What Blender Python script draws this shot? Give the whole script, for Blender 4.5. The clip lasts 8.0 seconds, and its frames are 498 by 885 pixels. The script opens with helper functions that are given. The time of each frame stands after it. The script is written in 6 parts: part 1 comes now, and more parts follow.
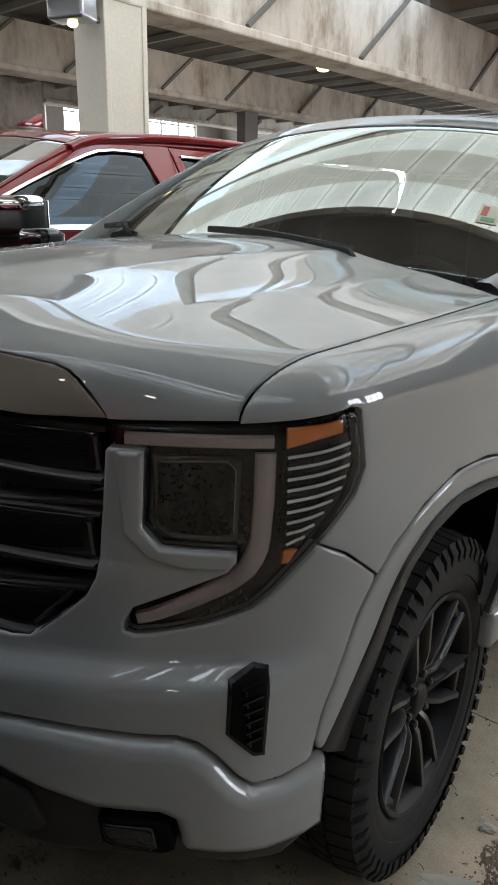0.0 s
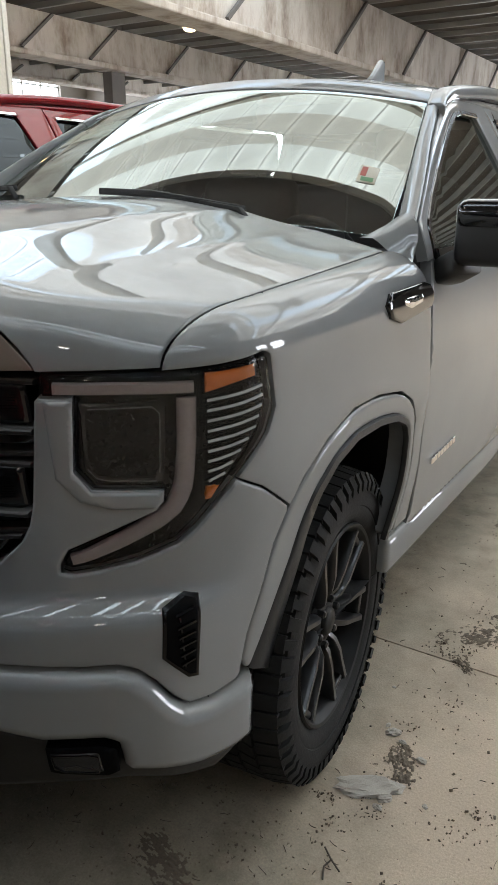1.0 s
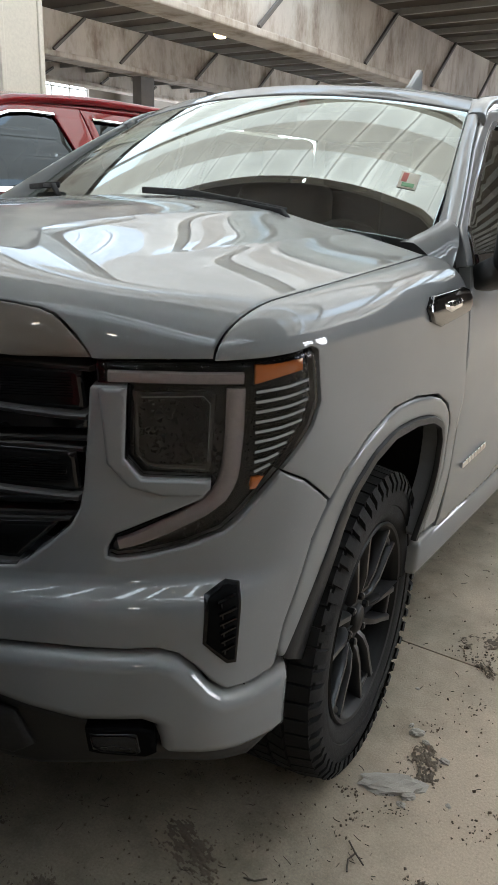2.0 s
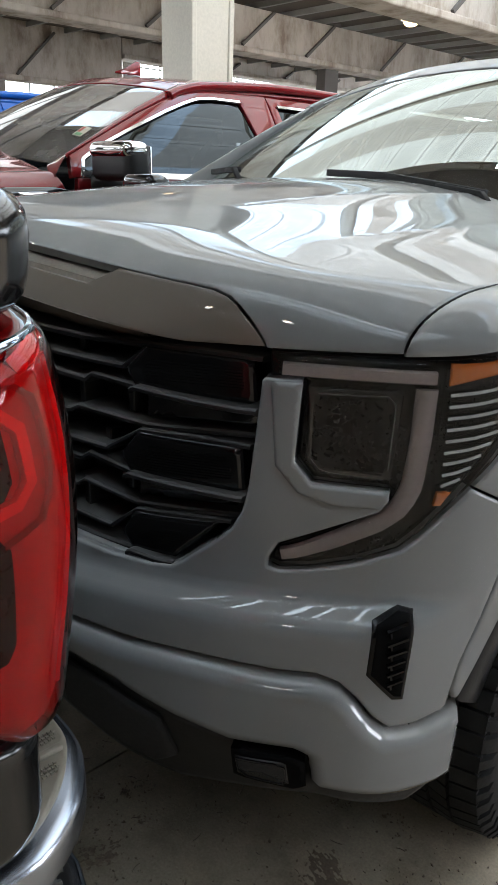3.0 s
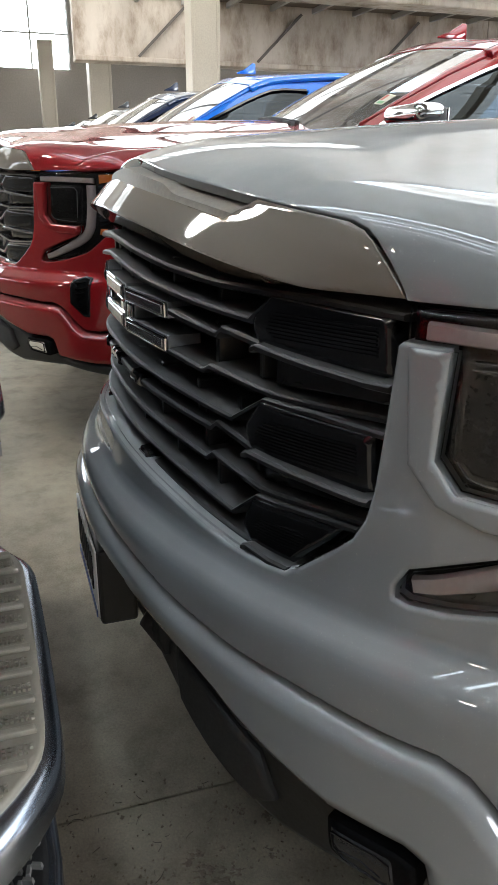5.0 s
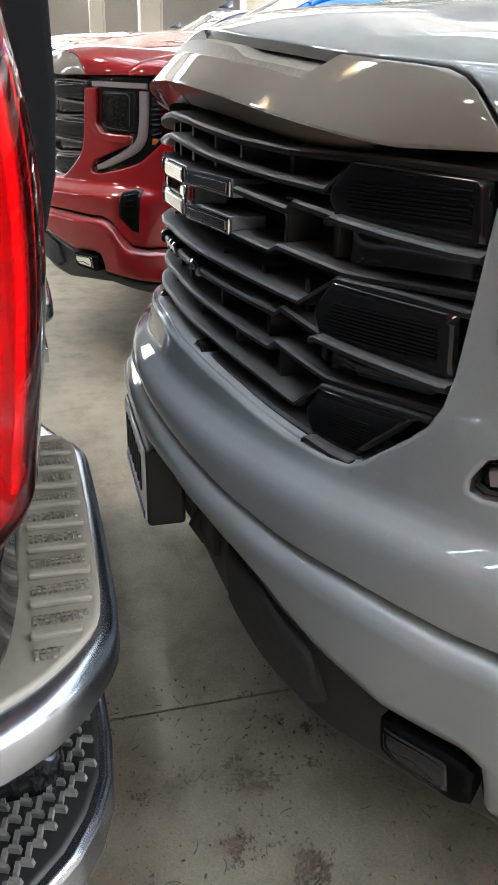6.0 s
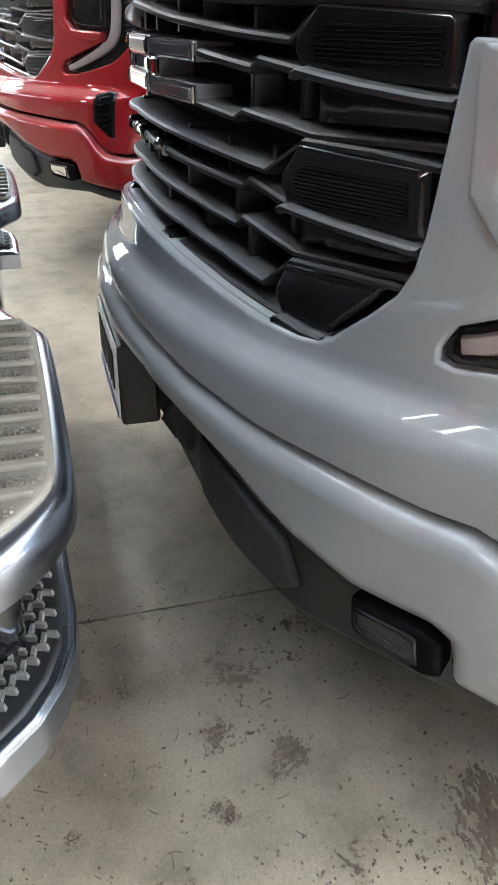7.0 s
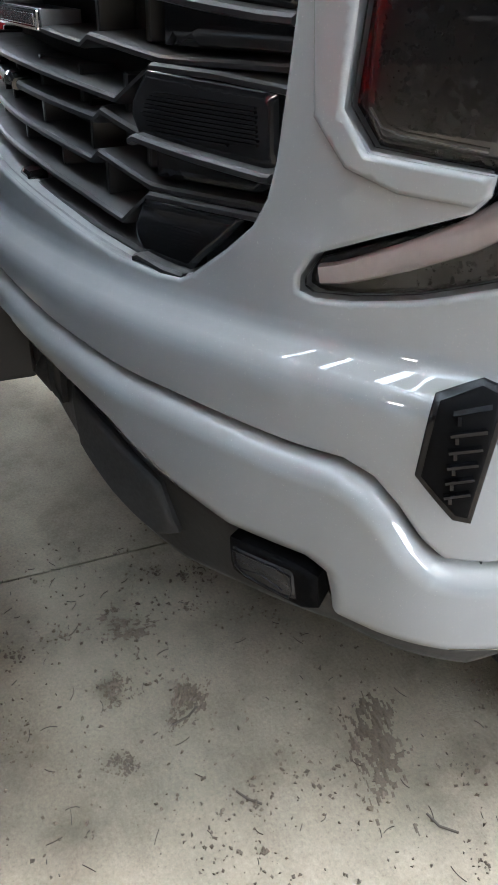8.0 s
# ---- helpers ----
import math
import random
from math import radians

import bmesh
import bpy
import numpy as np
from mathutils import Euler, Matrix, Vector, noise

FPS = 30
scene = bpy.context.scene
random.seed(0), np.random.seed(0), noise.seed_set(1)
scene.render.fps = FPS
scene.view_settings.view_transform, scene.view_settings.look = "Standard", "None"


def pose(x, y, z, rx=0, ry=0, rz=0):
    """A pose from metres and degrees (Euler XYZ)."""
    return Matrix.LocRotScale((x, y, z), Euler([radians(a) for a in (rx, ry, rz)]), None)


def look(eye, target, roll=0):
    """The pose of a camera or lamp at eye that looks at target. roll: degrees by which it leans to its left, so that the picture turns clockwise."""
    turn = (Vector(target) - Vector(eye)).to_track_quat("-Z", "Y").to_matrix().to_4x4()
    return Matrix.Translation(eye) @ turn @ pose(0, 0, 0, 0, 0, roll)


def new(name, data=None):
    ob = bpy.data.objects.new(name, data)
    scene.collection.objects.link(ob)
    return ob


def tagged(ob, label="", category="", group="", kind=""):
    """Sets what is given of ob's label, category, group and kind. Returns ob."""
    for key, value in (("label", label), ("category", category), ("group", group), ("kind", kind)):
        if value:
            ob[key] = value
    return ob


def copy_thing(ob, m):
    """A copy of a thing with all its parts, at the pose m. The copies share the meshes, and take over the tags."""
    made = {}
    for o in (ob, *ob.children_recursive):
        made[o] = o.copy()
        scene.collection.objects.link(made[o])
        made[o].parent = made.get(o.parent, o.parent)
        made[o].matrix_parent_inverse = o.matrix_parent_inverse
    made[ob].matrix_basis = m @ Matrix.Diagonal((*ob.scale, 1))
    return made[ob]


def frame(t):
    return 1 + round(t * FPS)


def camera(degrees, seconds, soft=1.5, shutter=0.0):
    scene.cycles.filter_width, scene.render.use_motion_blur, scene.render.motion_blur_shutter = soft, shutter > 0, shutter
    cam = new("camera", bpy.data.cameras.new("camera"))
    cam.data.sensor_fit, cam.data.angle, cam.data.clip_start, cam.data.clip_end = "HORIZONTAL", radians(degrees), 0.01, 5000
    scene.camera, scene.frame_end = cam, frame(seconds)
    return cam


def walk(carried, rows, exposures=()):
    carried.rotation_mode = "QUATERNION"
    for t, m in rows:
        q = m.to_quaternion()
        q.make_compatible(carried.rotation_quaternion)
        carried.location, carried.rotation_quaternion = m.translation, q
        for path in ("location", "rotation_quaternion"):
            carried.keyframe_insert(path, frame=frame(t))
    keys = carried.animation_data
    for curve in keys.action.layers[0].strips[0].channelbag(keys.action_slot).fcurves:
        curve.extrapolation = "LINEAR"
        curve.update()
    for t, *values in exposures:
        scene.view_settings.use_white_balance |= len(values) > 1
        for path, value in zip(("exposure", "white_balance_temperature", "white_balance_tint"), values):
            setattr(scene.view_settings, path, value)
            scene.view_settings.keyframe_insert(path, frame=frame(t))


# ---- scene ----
cam = camera(36.7, 8.0)
PATH = [
    (0, (1.646, -0.444, 1.465), (0.381, 0.996, 0.893), 0.5),
    (0.5, (1.655, -0.499, 1.447), (0.532, 1.04, 0.838), -0.0),
    (1, (1.67, -0.566, 1.455), (0.662, 1.034, 0.803), 0.0),
    (1.2, (1.676, -0.583, 1.456), (0.691, 1.027, 0.795), 0.2),
    (2.3, (1.62, -0.634, 1.426), (0.513, 0.908, 0.796), 2.9),
    (2.5, (1.603, -0.623, 1.416), (0.409, 0.846, 0.77), 2.6),
    (3, (1.529, -0.538, 1.404), (0.17, 0.774, 0.745), 1.5),
    (3.5, (1.463, -0.392, 1.403), (-0.016, 0.777, 0.736), 0.2),
    (4, (1.456, -0.208, 1.356), (-0.198, 0.686, 0.674), -1.4),
    (4.5, (1.448, -0.144, 1.322), (-0.305, 0.537, 0.641), -0.5),
    (5, (1.47, -0.172, 1.301), (-0.314, 0.422, 0.619), 0.1),
    (5.2, (1.472, -0.179, 1.281), (-0.318, 0.388, 0.592), -0.0),
    (6.3, (1.428, -0.201, 1.192), (-0.312, 0.263, 0.323), 1.9),
    (6.5, (1.432, -0.2, 1.184), (-0.299, 0.256, 0.292), 1.8),
    (7, (1.448, -0.167, 1.135), (-0.223, 0.321, 0.15), 1.1),
    (7.5, (1.461, -0.151, 1.099), (-0.119, 0.392, 0.001), 1.3),
    (8, (1.465, -0.115, 1.103), (-0.081, 0.576, 0.039), 2.0),
]
EXPOSURES = [(0, 1.17, 6350, 10), (1.0, 1.42, 6350, 10), (2.5, 1.29, 6250, 10), (3.0, 1.47, 6200, 10), (3.5, 1.65, 6300, 12), (4.0, 1.94, 6400, 12), (4.5, 2.07, 6300, 10), (5.0, 2.25, 6250, 10), (6.5, 3.2, 6200, 11), (7.0, 3.33, 6050, 11), (8.0, 3.27, 5950, 11)]
walk(cam, [(t, look(eye, target, roll)) for t, eye, target, roll in PATH], EXPOSURES)

# ---- world and large lights ----
world = bpy.data.worlds.new("sky")
scene.world = world
world.use_nodes = True
wn = world.node_tree
sky = wn.nodes.new("ShaderNodeTexSky")
sky.sky_type = 'NISHITA'
sky.sun_disc = False
sky.sun_elevation = radians(38)
sky.sun_rotation = radians(120)
wn.links.new(sky.outputs[0], wn.nodes["Background"].inputs[0])
wn.nodes["Background"].inputs[1].default_value = 0.12

sun = new("sun", bpy.data.lights.new("sun", 'SUN'))
sun.data.energy, sun.data.angle, sun.data.color = 3.0, radians(0.5), (1.0, 0.95, 0.87)
sun.matrix_world = look((0, 0, 40), (-20 * 0.8, -20 * -0.3, 20))


# ---- materials ----
def mat(name):
    m = bpy.data.materials.new(name)
    m.use_nodes = True
    return m, m.node_tree.nodes, m.node_tree.links, m.node_tree.nodes["Principled BSDF"]


def noise_node(nodes, links, scale, detail=5, coord="Object", rough=0.6, stretch=None):
    tc = nodes.new("ShaderNodeTexCoord")
    n = nodes.new("ShaderNodeTexNoise")
    n.inputs["Scale"].default_value, n.inputs["Detail"].default_value, n.inputs["Roughness"].default_value = scale, detail, rough
    if stretch:
        mp = nodes.new("ShaderNodeMapping")
        mp.inputs["Scale"].default_value = stretch
        links.new(tc.outputs[coord], mp.inputs[0])
        links.new(mp.outputs[0], n.inputs["Vector"])
    else:
        links.new(tc.outputs[coord], n.inputs["Vector"])
    return n


def ramp(nodes, links, source, stops):
    r = nodes.new("ShaderNodeValToRGB")
    while len(r.color_ramp.elements) < len(stops):
        r.color_ramp.elements.new(0.5)
    for e, (p, c) in zip(r.color_ramp.elements, stops):
        e.position = p
        e.color = (*c, 1) if len(c) == 3 else c
    links.new(source, r.inputs[0])
    return r


def bump(nodes, links, height, bsdf, strength=0.2, distance=0.01):
    b = nodes.new("ShaderNodeBump")
    b.inputs["Strength"].default_value, b.inputs["Distance"].default_value = strength, distance
    links.new(height, b.inputs["Height"])
    links.new(b.outputs[0], bsdf.inputs["Normal"])
    return b


def plain(name, color, rough=0.5, metal=0.0, coat=0.0, spec=0.5, var=0.12, scale=14.0, bumps=0.0, coat_rough=0.03):
    """Paint, plastic or metal with a slight unevenness of colour and gloss at two scales."""
    m, n, l, b = mat(name)
    big = noise_node(n, l, scale * 0.15, 3)
    fine = noise_node(n, l, scale * 9, 6)
    mix = n.new("ShaderNodeMath")
    mix.operation = 'ADD'
    l.new(big.outputs[0], mix.inputs[0])
    l.new(fine.outputs[0], mix.inputs[1])
    half = n.new("ShaderNodeMath")
    half.operation = 'MULTIPLY'
    half.inputs[1].default_value = 0.5
    l.new(mix.outputs[0], half.inputs[0])
    lo, hi = [c * (1 - var) for c in color], [min(1, c * (1 + var)) for c in color]
    r = ramp(n, l, half.outputs[0], [(0.3, lo), (0.7, hi)])
    l.new(r.outputs[0], b.inputs["Base Color"])
    rr = n.new("ShaderNodeMapRange")
    rr.inputs[1].default_value, rr.inputs[2].default_value = 0.3, 0.7
    rr.inputs[3].default_value, rr.inputs[4].default_value = rough * 0.85, min(1, rough * 1.2)
    l.new(half.outputs[0], rr.inputs[0])
    l.new(rr.outputs[0], b.inputs["Roughness"])
    b.inputs["Metallic"].default_value = metal
    b.inputs["Coat Weight"].default_value = coat
    b.inputs["Coat Roughness"].default_value = coat_rough
    b.inputs["Specular IOR Level"].default_value = spec
    if bumps:
        bump(n, l, fine.outputs[0], b, bumps, 0.002)
    return m


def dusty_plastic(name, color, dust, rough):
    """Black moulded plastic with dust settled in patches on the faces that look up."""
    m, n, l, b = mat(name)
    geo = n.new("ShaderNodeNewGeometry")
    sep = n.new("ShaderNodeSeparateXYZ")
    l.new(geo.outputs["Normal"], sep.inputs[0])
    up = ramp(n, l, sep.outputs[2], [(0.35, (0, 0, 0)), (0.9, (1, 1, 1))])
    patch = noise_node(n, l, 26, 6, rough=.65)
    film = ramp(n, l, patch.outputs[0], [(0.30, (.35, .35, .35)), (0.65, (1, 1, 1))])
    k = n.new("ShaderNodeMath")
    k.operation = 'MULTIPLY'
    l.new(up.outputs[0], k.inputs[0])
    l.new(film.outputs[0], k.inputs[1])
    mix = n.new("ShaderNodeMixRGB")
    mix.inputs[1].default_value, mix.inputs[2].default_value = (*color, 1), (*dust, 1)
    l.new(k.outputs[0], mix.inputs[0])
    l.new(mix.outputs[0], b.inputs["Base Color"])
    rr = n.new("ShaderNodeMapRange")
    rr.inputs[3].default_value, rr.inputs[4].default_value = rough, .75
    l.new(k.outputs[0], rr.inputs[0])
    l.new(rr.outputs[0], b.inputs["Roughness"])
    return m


def car_paint(name, color, metal=0.0, dust=0.10, settled=0.34, film_color=(0.46, 0.44, 0.41), low=0.0, blur=(0.002, 0.014)):
    """Glossy clear-coated paint with a thin uneven film of dust; on faces that look up it is paler, part settled dust,
    part overhead light put into the colour.
    """
    m, n, l, b = mat(name)
    big = noise_node(n, l, 2.2, 4)
    speck = noise_node(n, l, 420, 2)
    dusty = ramp(n, l, big.outputs[0], [(0.35, (low, low, low)), (0.75, (dust, dust, dust))])
    spots = ramp(n, l, speck.outputs[0], [(0.66, (0, 0, 0)), (0.74, (0.35, 0.35, 0.35))])
    geo = n.new("ShaderNodeNewGeometry")
    sep = n.new("ShaderNodeSeparateXYZ")
    l.new(geo.outputs["Normal"], sep.inputs[0])
    up = ramp(n, l, sep.outputs[2], [(0.45, (0, 0, 0)), (0.95, (settled, settled, settled))])
    cloud = noise_node(n, l, 7.0, 6, rough=.6)
    patch = ramp(n, l, cloud.outputs[0], [(0.30, (.65, .65, .65)), (0.70, (1.1, 1.1, 1.1))])
    top = n.new("ShaderNodeMath")
    top.operation = 'MULTIPLY'
    l.new(up.outputs[0], top.inputs[0])
    l.new(patch.outputs[0], top.inputs[1])
    add = n.new("ShaderNodeMath")
    add.operation = 'ADD'
    l.new(dusty.outputs[0], add.inputs[0])
    l.new(spots.outputs[0], add.inputs[1])
    film = n.new("ShaderNodeMath")
    film.operation = 'MULTIPLY_ADD'
    film.inputs[1].default_value = 0.7
    l.new(add.outputs[0], film.inputs[0])
    l.new(top.outputs[0], film.inputs[2])
    mix = n.new("ShaderNodeMixRGB")
    mix.inputs[1].default_value = (*color, 1)
    mix.inputs[2].default_value = (*film_color, 1)
    l.new(film.outputs[0], mix.inputs[0])
    l.new(mix.outputs[0], b.inputs["Base Color"])
    b.inputs["Metallic"].default_value = metal
    b.inputs["Roughness"].default_value = 0.55
    b.inputs["Specular IOR Level"].default_value = 0.0
    cw = n.new("ShaderNodeMapRange")
    cw.inputs[1].default_value, cw.inputs[2].default_value = 0.0, 0.6
    cw.inputs[3].default_value, cw.inputs[4].default_value = 1.0, 0.34
    l.new(film.outputs[0], cw.inputs[0])
    l.new(cw.outputs[0], b.inputs["Coat Weight"])
    rr = n.new("ShaderNodeMapRange")
    rr.inputs[1].default_value, rr.inputs[2].default_value = 0.3, 0.75
    rr.inputs[3].default_value, rr.inputs[4].default_value = blur
    l.new(big.outputs[0], rr.inputs[0])
    l.new(rr.outputs[0], b.inputs["Coat Roughness"])
    return m


def clear_glass(name, tint=(0.9, 0.93, 0.92), see=0.7, rough=0.0, ior=1.5, dirt=0.10, shine=(1.0, 1.0, 1.0)):
    """A thin pane: part straight view through, part mirror by angle."""
    m, n, l, b = mat(name)
    out = n["Material Output"]
    tr = n.new("ShaderNodeBsdfTransparent")
    tr.inputs[0].default_value = (*[c * see for c in tint], 1)
    gl = n.new("ShaderNodeBsdfGlossy")
    gl.inputs["Roughness"].default_value = rough
    gl.inputs[0].default_value = (*shine, 1)
    fr = n.new("ShaderNodeFresnel")
    fr.inputs[0].default_value = ior
    sh = n.new("ShaderNodeMixShader")
    l.new(fr.outputs[0], sh.inputs[0])
    l.new(tr.outputs[0], sh.inputs[1])
    l.new(gl.outputs[0], sh.inputs[2])
    dust = noise_node(n, l, 5, 8, rough=.5)
    dr = ramp(n, l, dust.outputs[0], [(0.40, (dirt * .3, dirt * .3, dirt * .3)), (0.75, (dirt, dirt, dirt))])
    df = n.new("ShaderNodeBsdfDiffuse")
    df.inputs[0].default_value = (0.4, 0.37, 0.33, 1)
    sh2 = n.new("ShaderNodeMixShader")
    l.new(dr.outputs[0], sh2.inputs[0])
    l.new(sh.outputs[0], sh2.inputs[1])
    l.new(df.outputs[0], sh2.inputs[2])
    l.new(sh2.outputs[0], out.inputs[0])
    return m


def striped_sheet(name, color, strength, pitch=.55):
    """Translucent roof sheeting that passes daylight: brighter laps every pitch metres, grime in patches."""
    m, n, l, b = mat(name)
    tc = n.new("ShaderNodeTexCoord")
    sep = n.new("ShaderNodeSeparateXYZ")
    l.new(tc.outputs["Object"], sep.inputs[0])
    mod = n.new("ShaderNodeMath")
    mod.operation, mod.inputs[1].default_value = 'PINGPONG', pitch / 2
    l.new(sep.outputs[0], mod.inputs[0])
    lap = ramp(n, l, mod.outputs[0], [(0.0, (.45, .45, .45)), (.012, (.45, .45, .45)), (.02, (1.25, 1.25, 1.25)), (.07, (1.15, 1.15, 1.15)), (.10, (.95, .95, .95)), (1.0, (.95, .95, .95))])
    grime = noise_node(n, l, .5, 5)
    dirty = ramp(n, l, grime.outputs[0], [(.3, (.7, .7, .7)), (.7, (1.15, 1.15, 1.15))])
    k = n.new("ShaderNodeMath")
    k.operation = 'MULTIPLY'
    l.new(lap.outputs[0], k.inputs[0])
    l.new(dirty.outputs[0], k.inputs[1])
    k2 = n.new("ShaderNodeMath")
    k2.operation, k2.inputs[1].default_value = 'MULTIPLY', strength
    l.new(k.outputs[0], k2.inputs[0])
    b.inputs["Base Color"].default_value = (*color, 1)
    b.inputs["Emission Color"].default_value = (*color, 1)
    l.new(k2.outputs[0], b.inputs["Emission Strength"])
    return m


def glow(name, color, strength):
    m, n, l, b = mat(name)
    b.inputs["Base Color"].default_value = (*color, 1)
    b.inputs["Emission Color"].default_value = (*color, 1)
    b.inputs["Emission Strength"].default_value = strength
    return m


def concrete_floor():
    m, n, l, b = mat("dusty_concrete")
    big = noise_node(n, l, 0.7, 5)
    mid = noise_node(n, l, 6.0, 8, rough=0.72)
    fine = noise_node(n, l, 160, 8, rough=.75)
    base = ramp(n, l, big.outputs[0], [(0.3, (0.192, 0.166, 0.122)), (0.55, (0.285, 0.249, 0.187)), (0.75, (0.36, 0.300, 0.218))])
    stain = ramp(n, l, mid.outputs[0], [(0.36, (0.62, 0.59, 0.55)), (0.50, (0.90, 0.885, 0.865)), (0.68, (1.10, 1.085, 1.06))])
    mul = n.new("ShaderNodeMixRGB")
    mul.blend_type, mul.inputs[0].default_value = 'MULTIPLY', 0.85
    l.new(base.outputs[0], mul.inputs[1])
    l.new(stain.outputs[0], mul.inputs[2])
    # tan dust along the side aisle, made paler to paint in brighter light
    tc = n.new("ShaderNodeTexCoord")
    sep = n.new("ShaderNodeSeparateXYZ")
    l.new(tc.outputs["Object"], sep.inputs[0])
    lane_edge = noise_node(n, l, 1.6, 6, rough=.65)
    wob = n.new("ShaderNodeMath")
    wob.operation, wob.inputs[1].default_value = 'MULTIPLY_ADD', 1.5
    l.new(lane_edge.outputs[0], wob.inputs[0])
    l.new(sep.outputs[0], wob.inputs[2])
    near = n.new("ShaderNodeMapRange")
    near.inputs[1].default_value, near.inputs[2].default_value = 1.58, 2.06
    l.new(wob.outputs[0], near.inputs[0])
    dusty = n.new("ShaderNodeMixRGB")
    dusty.inputs[2].default_value = (0.54, 0.43, 0.322, 1)
    half = n.new("ShaderNodeMath")
    half.operation, half.inputs[1].default_value = 'MULTIPLY', 0.82
    l.new(near.outputs[0], half.inputs[0])
    l.new(half.outputs[0], dusty.inputs[0])
    l.new(mul.outputs[0], dusty.inputs[1])
    grit = ramp(n, l, fine.outputs[0], [(0.30, (0.42, 0.41, 0.39)), (0.45, (0.95, 0.95, 0.95)), (0.5, (1.0, 1.0, 1.0)), (0.68, (1.42, 1.41, 1.38))])
    mul2 = n.new("ShaderNodeMixRGB")
    mul2.blend_type, mul2.inputs[0].default_value = 'MULTIPLY', 0.6
    l.new(dusty.outputs[0], mul2.inputs[1])
    l.new(grit.outputs[0], mul2.inputs[2])
    l.new(mul2.outputs[0], b.inputs["Base Color"])
    b.inputs["Roughness"].default_value = 0.85
    add = n.new("ShaderNodeMath")
    add.operation = 'ADD'
    l.new(mid.outputs[0], add.inputs[0])
    l.new(fine.outputs[0], add.inputs[1])
    bump(n, l, add.outputs[0], b, 0.5, 0.004)
    return m


def stained_concrete():
    m, n, l, b = mat("stained_precast_concrete")
    big = noise_node(n, l, 0.55, 6, stretch=(1, 1, 0.35))
    drip = noise_node(n, l, 1.7, 7, stretch=(1, 1, 0.45), rough=0.68)
    fine = noise_node(n, l, 30, 5)
    base = ramp(n, l, big.outputs[0], [(0.3, (0.42, 0.37, 0.32)), (0.7, (0.62, 0.565, 0.50))])
    rust = ramp(n, l, drip.outputs[0], [(0.32, (0.42, 0.35, 0.29)), (0.46, (0.80, 0.76, 0.72)), (0.56, (.98, .97, .96)), (0.75, (1.06, 1.05, 1.04))])
    mul = n.new("ShaderNodeMixRGB")
    mul.blend_type, mul.inputs[0].default_value = 'MULTIPLY', 0.9
    l.new(base.outputs[0], mul.inputs[1])
    l.new(rust.outputs[0], mul.inputs[2])
    l.new(mul.outputs[0], b.inputs["Base Color"])
    b.inputs["Roughness"].default_value = 0.9
    bump(n, l, fine.outputs[0], b, 0.3, 0.01)
    return m


PAINT_GREY = car_paint("grey_paint", (0.178, 0.187, 0.190))
# panel above the grille: warm floor reflection put into a browner, darker colour
PAINT_WARM = car_paint("warm_reflecting_grey_paint", (0.140, 0.138, 0.130), 0, 0.66, 0.06, (0.185, 0.137, 0.094), 0.45, (0.015, 0.05))
# scoop shelf: matt paint, paler and warmer to stand in for roof light
SCOOP = plain("lit_scoop_paint", (0.22, 0.195, 0.165), 0.6, var=0.25, scale=14, spec=.2)
PAINT_RED = car_paint("red_paint", (0.185, 0.0045, 0.007), 0.3, 0.04, 0.14)
PAINT_BLUE = car_paint("blue_paint", (0.01, 0.12, 0.50), 0.2, .06, .10)
PAINT_DARK = car_paint("dark_grey_paint", (0.03, 0.032, 0.036), 0.2)
PAINT_NAVY = car_paint("navy_paint", (0.015, 0.022, 0.05), 0.2)
PAINT_BLACK = car_paint("black_paint", (0.014, 0.014, 0.015))
GLOSS_BLACK = plain("gloss_black", (0.007, 0.007, 0.0075), 0.10, coat=0.6)
TRIM_BLACK = plain("textured_black_plastic", (0.0075, 0.0078, 0.0082), 0.5, bumps=0.25, var=.3)
DULL_BLACK = plain("dull_black_plastic", (0.005, 0.0052, 0.006), 0.75, spec=0.06)
MATT_BLACK = plain("matt_black", (0.014, 0.014, 0.014), 0.8)
POD_BLACK = plain("smoked_pod", (0.007, 0.007, 0.0075), 0.12, spec=0.45)
RIB_METAL = plain("smoked_rib", (0.03, 0.03, 0.032), 0.2, 0.8)
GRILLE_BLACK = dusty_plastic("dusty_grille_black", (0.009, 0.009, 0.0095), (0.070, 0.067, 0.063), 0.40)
EMBLEM_DIM = plain("smoked_edge", (0.10, 0.10, 0.105), 0.3, 0.3)
# windscreens: dirt thicker than the real dust, painting a pale reflected haze
WIND_GLASS = clear_glass("windscreen_glass", (0.82, 0.94, 0.86), 0.75, ior=2.7, dirt=.13, shine=(.93, 1.0, .95))
SCREEN_GLASS = clear_glass("dust_haze_windscreen", (0.62, 0.68, 0.62), 0.38, ior=2.2, dirt=.42)
EMBLEM_SIDE = plain("emblem_grey", (0.27, 0.27, 0.275), 0.4, 0.3)
# unseen south and east walls, toned darker to dim their reflections and bounce
WALL_DARK = plain("dimmed_wall", (0.14, 0.125, 0.105), 0.9, var=0.2, scale=2)
FOG_LENS = plain("fog_reflector", (0.014, 0.0145, 0.016), 0.22, 0.0, spec=.3, var=.4, scale=40)
CHROME = plain("chrome", (0.75, 0.75, 0.76), 0.07, 1.0, var=0.04)
SATIN = plain("satin_metal", (0.42, 0.42, 0.43), 0.3, 1.0)
TYRE = plain("tyre_rubber", (0.010, 0.0099, 0.0098), 0.75, bumps=0.5, var=0.4, spec=.2)
RIM_BLACK = plain("rim_gloss_black", (0.006, 0.006, 0.0064), 0.45, spec=0.2)
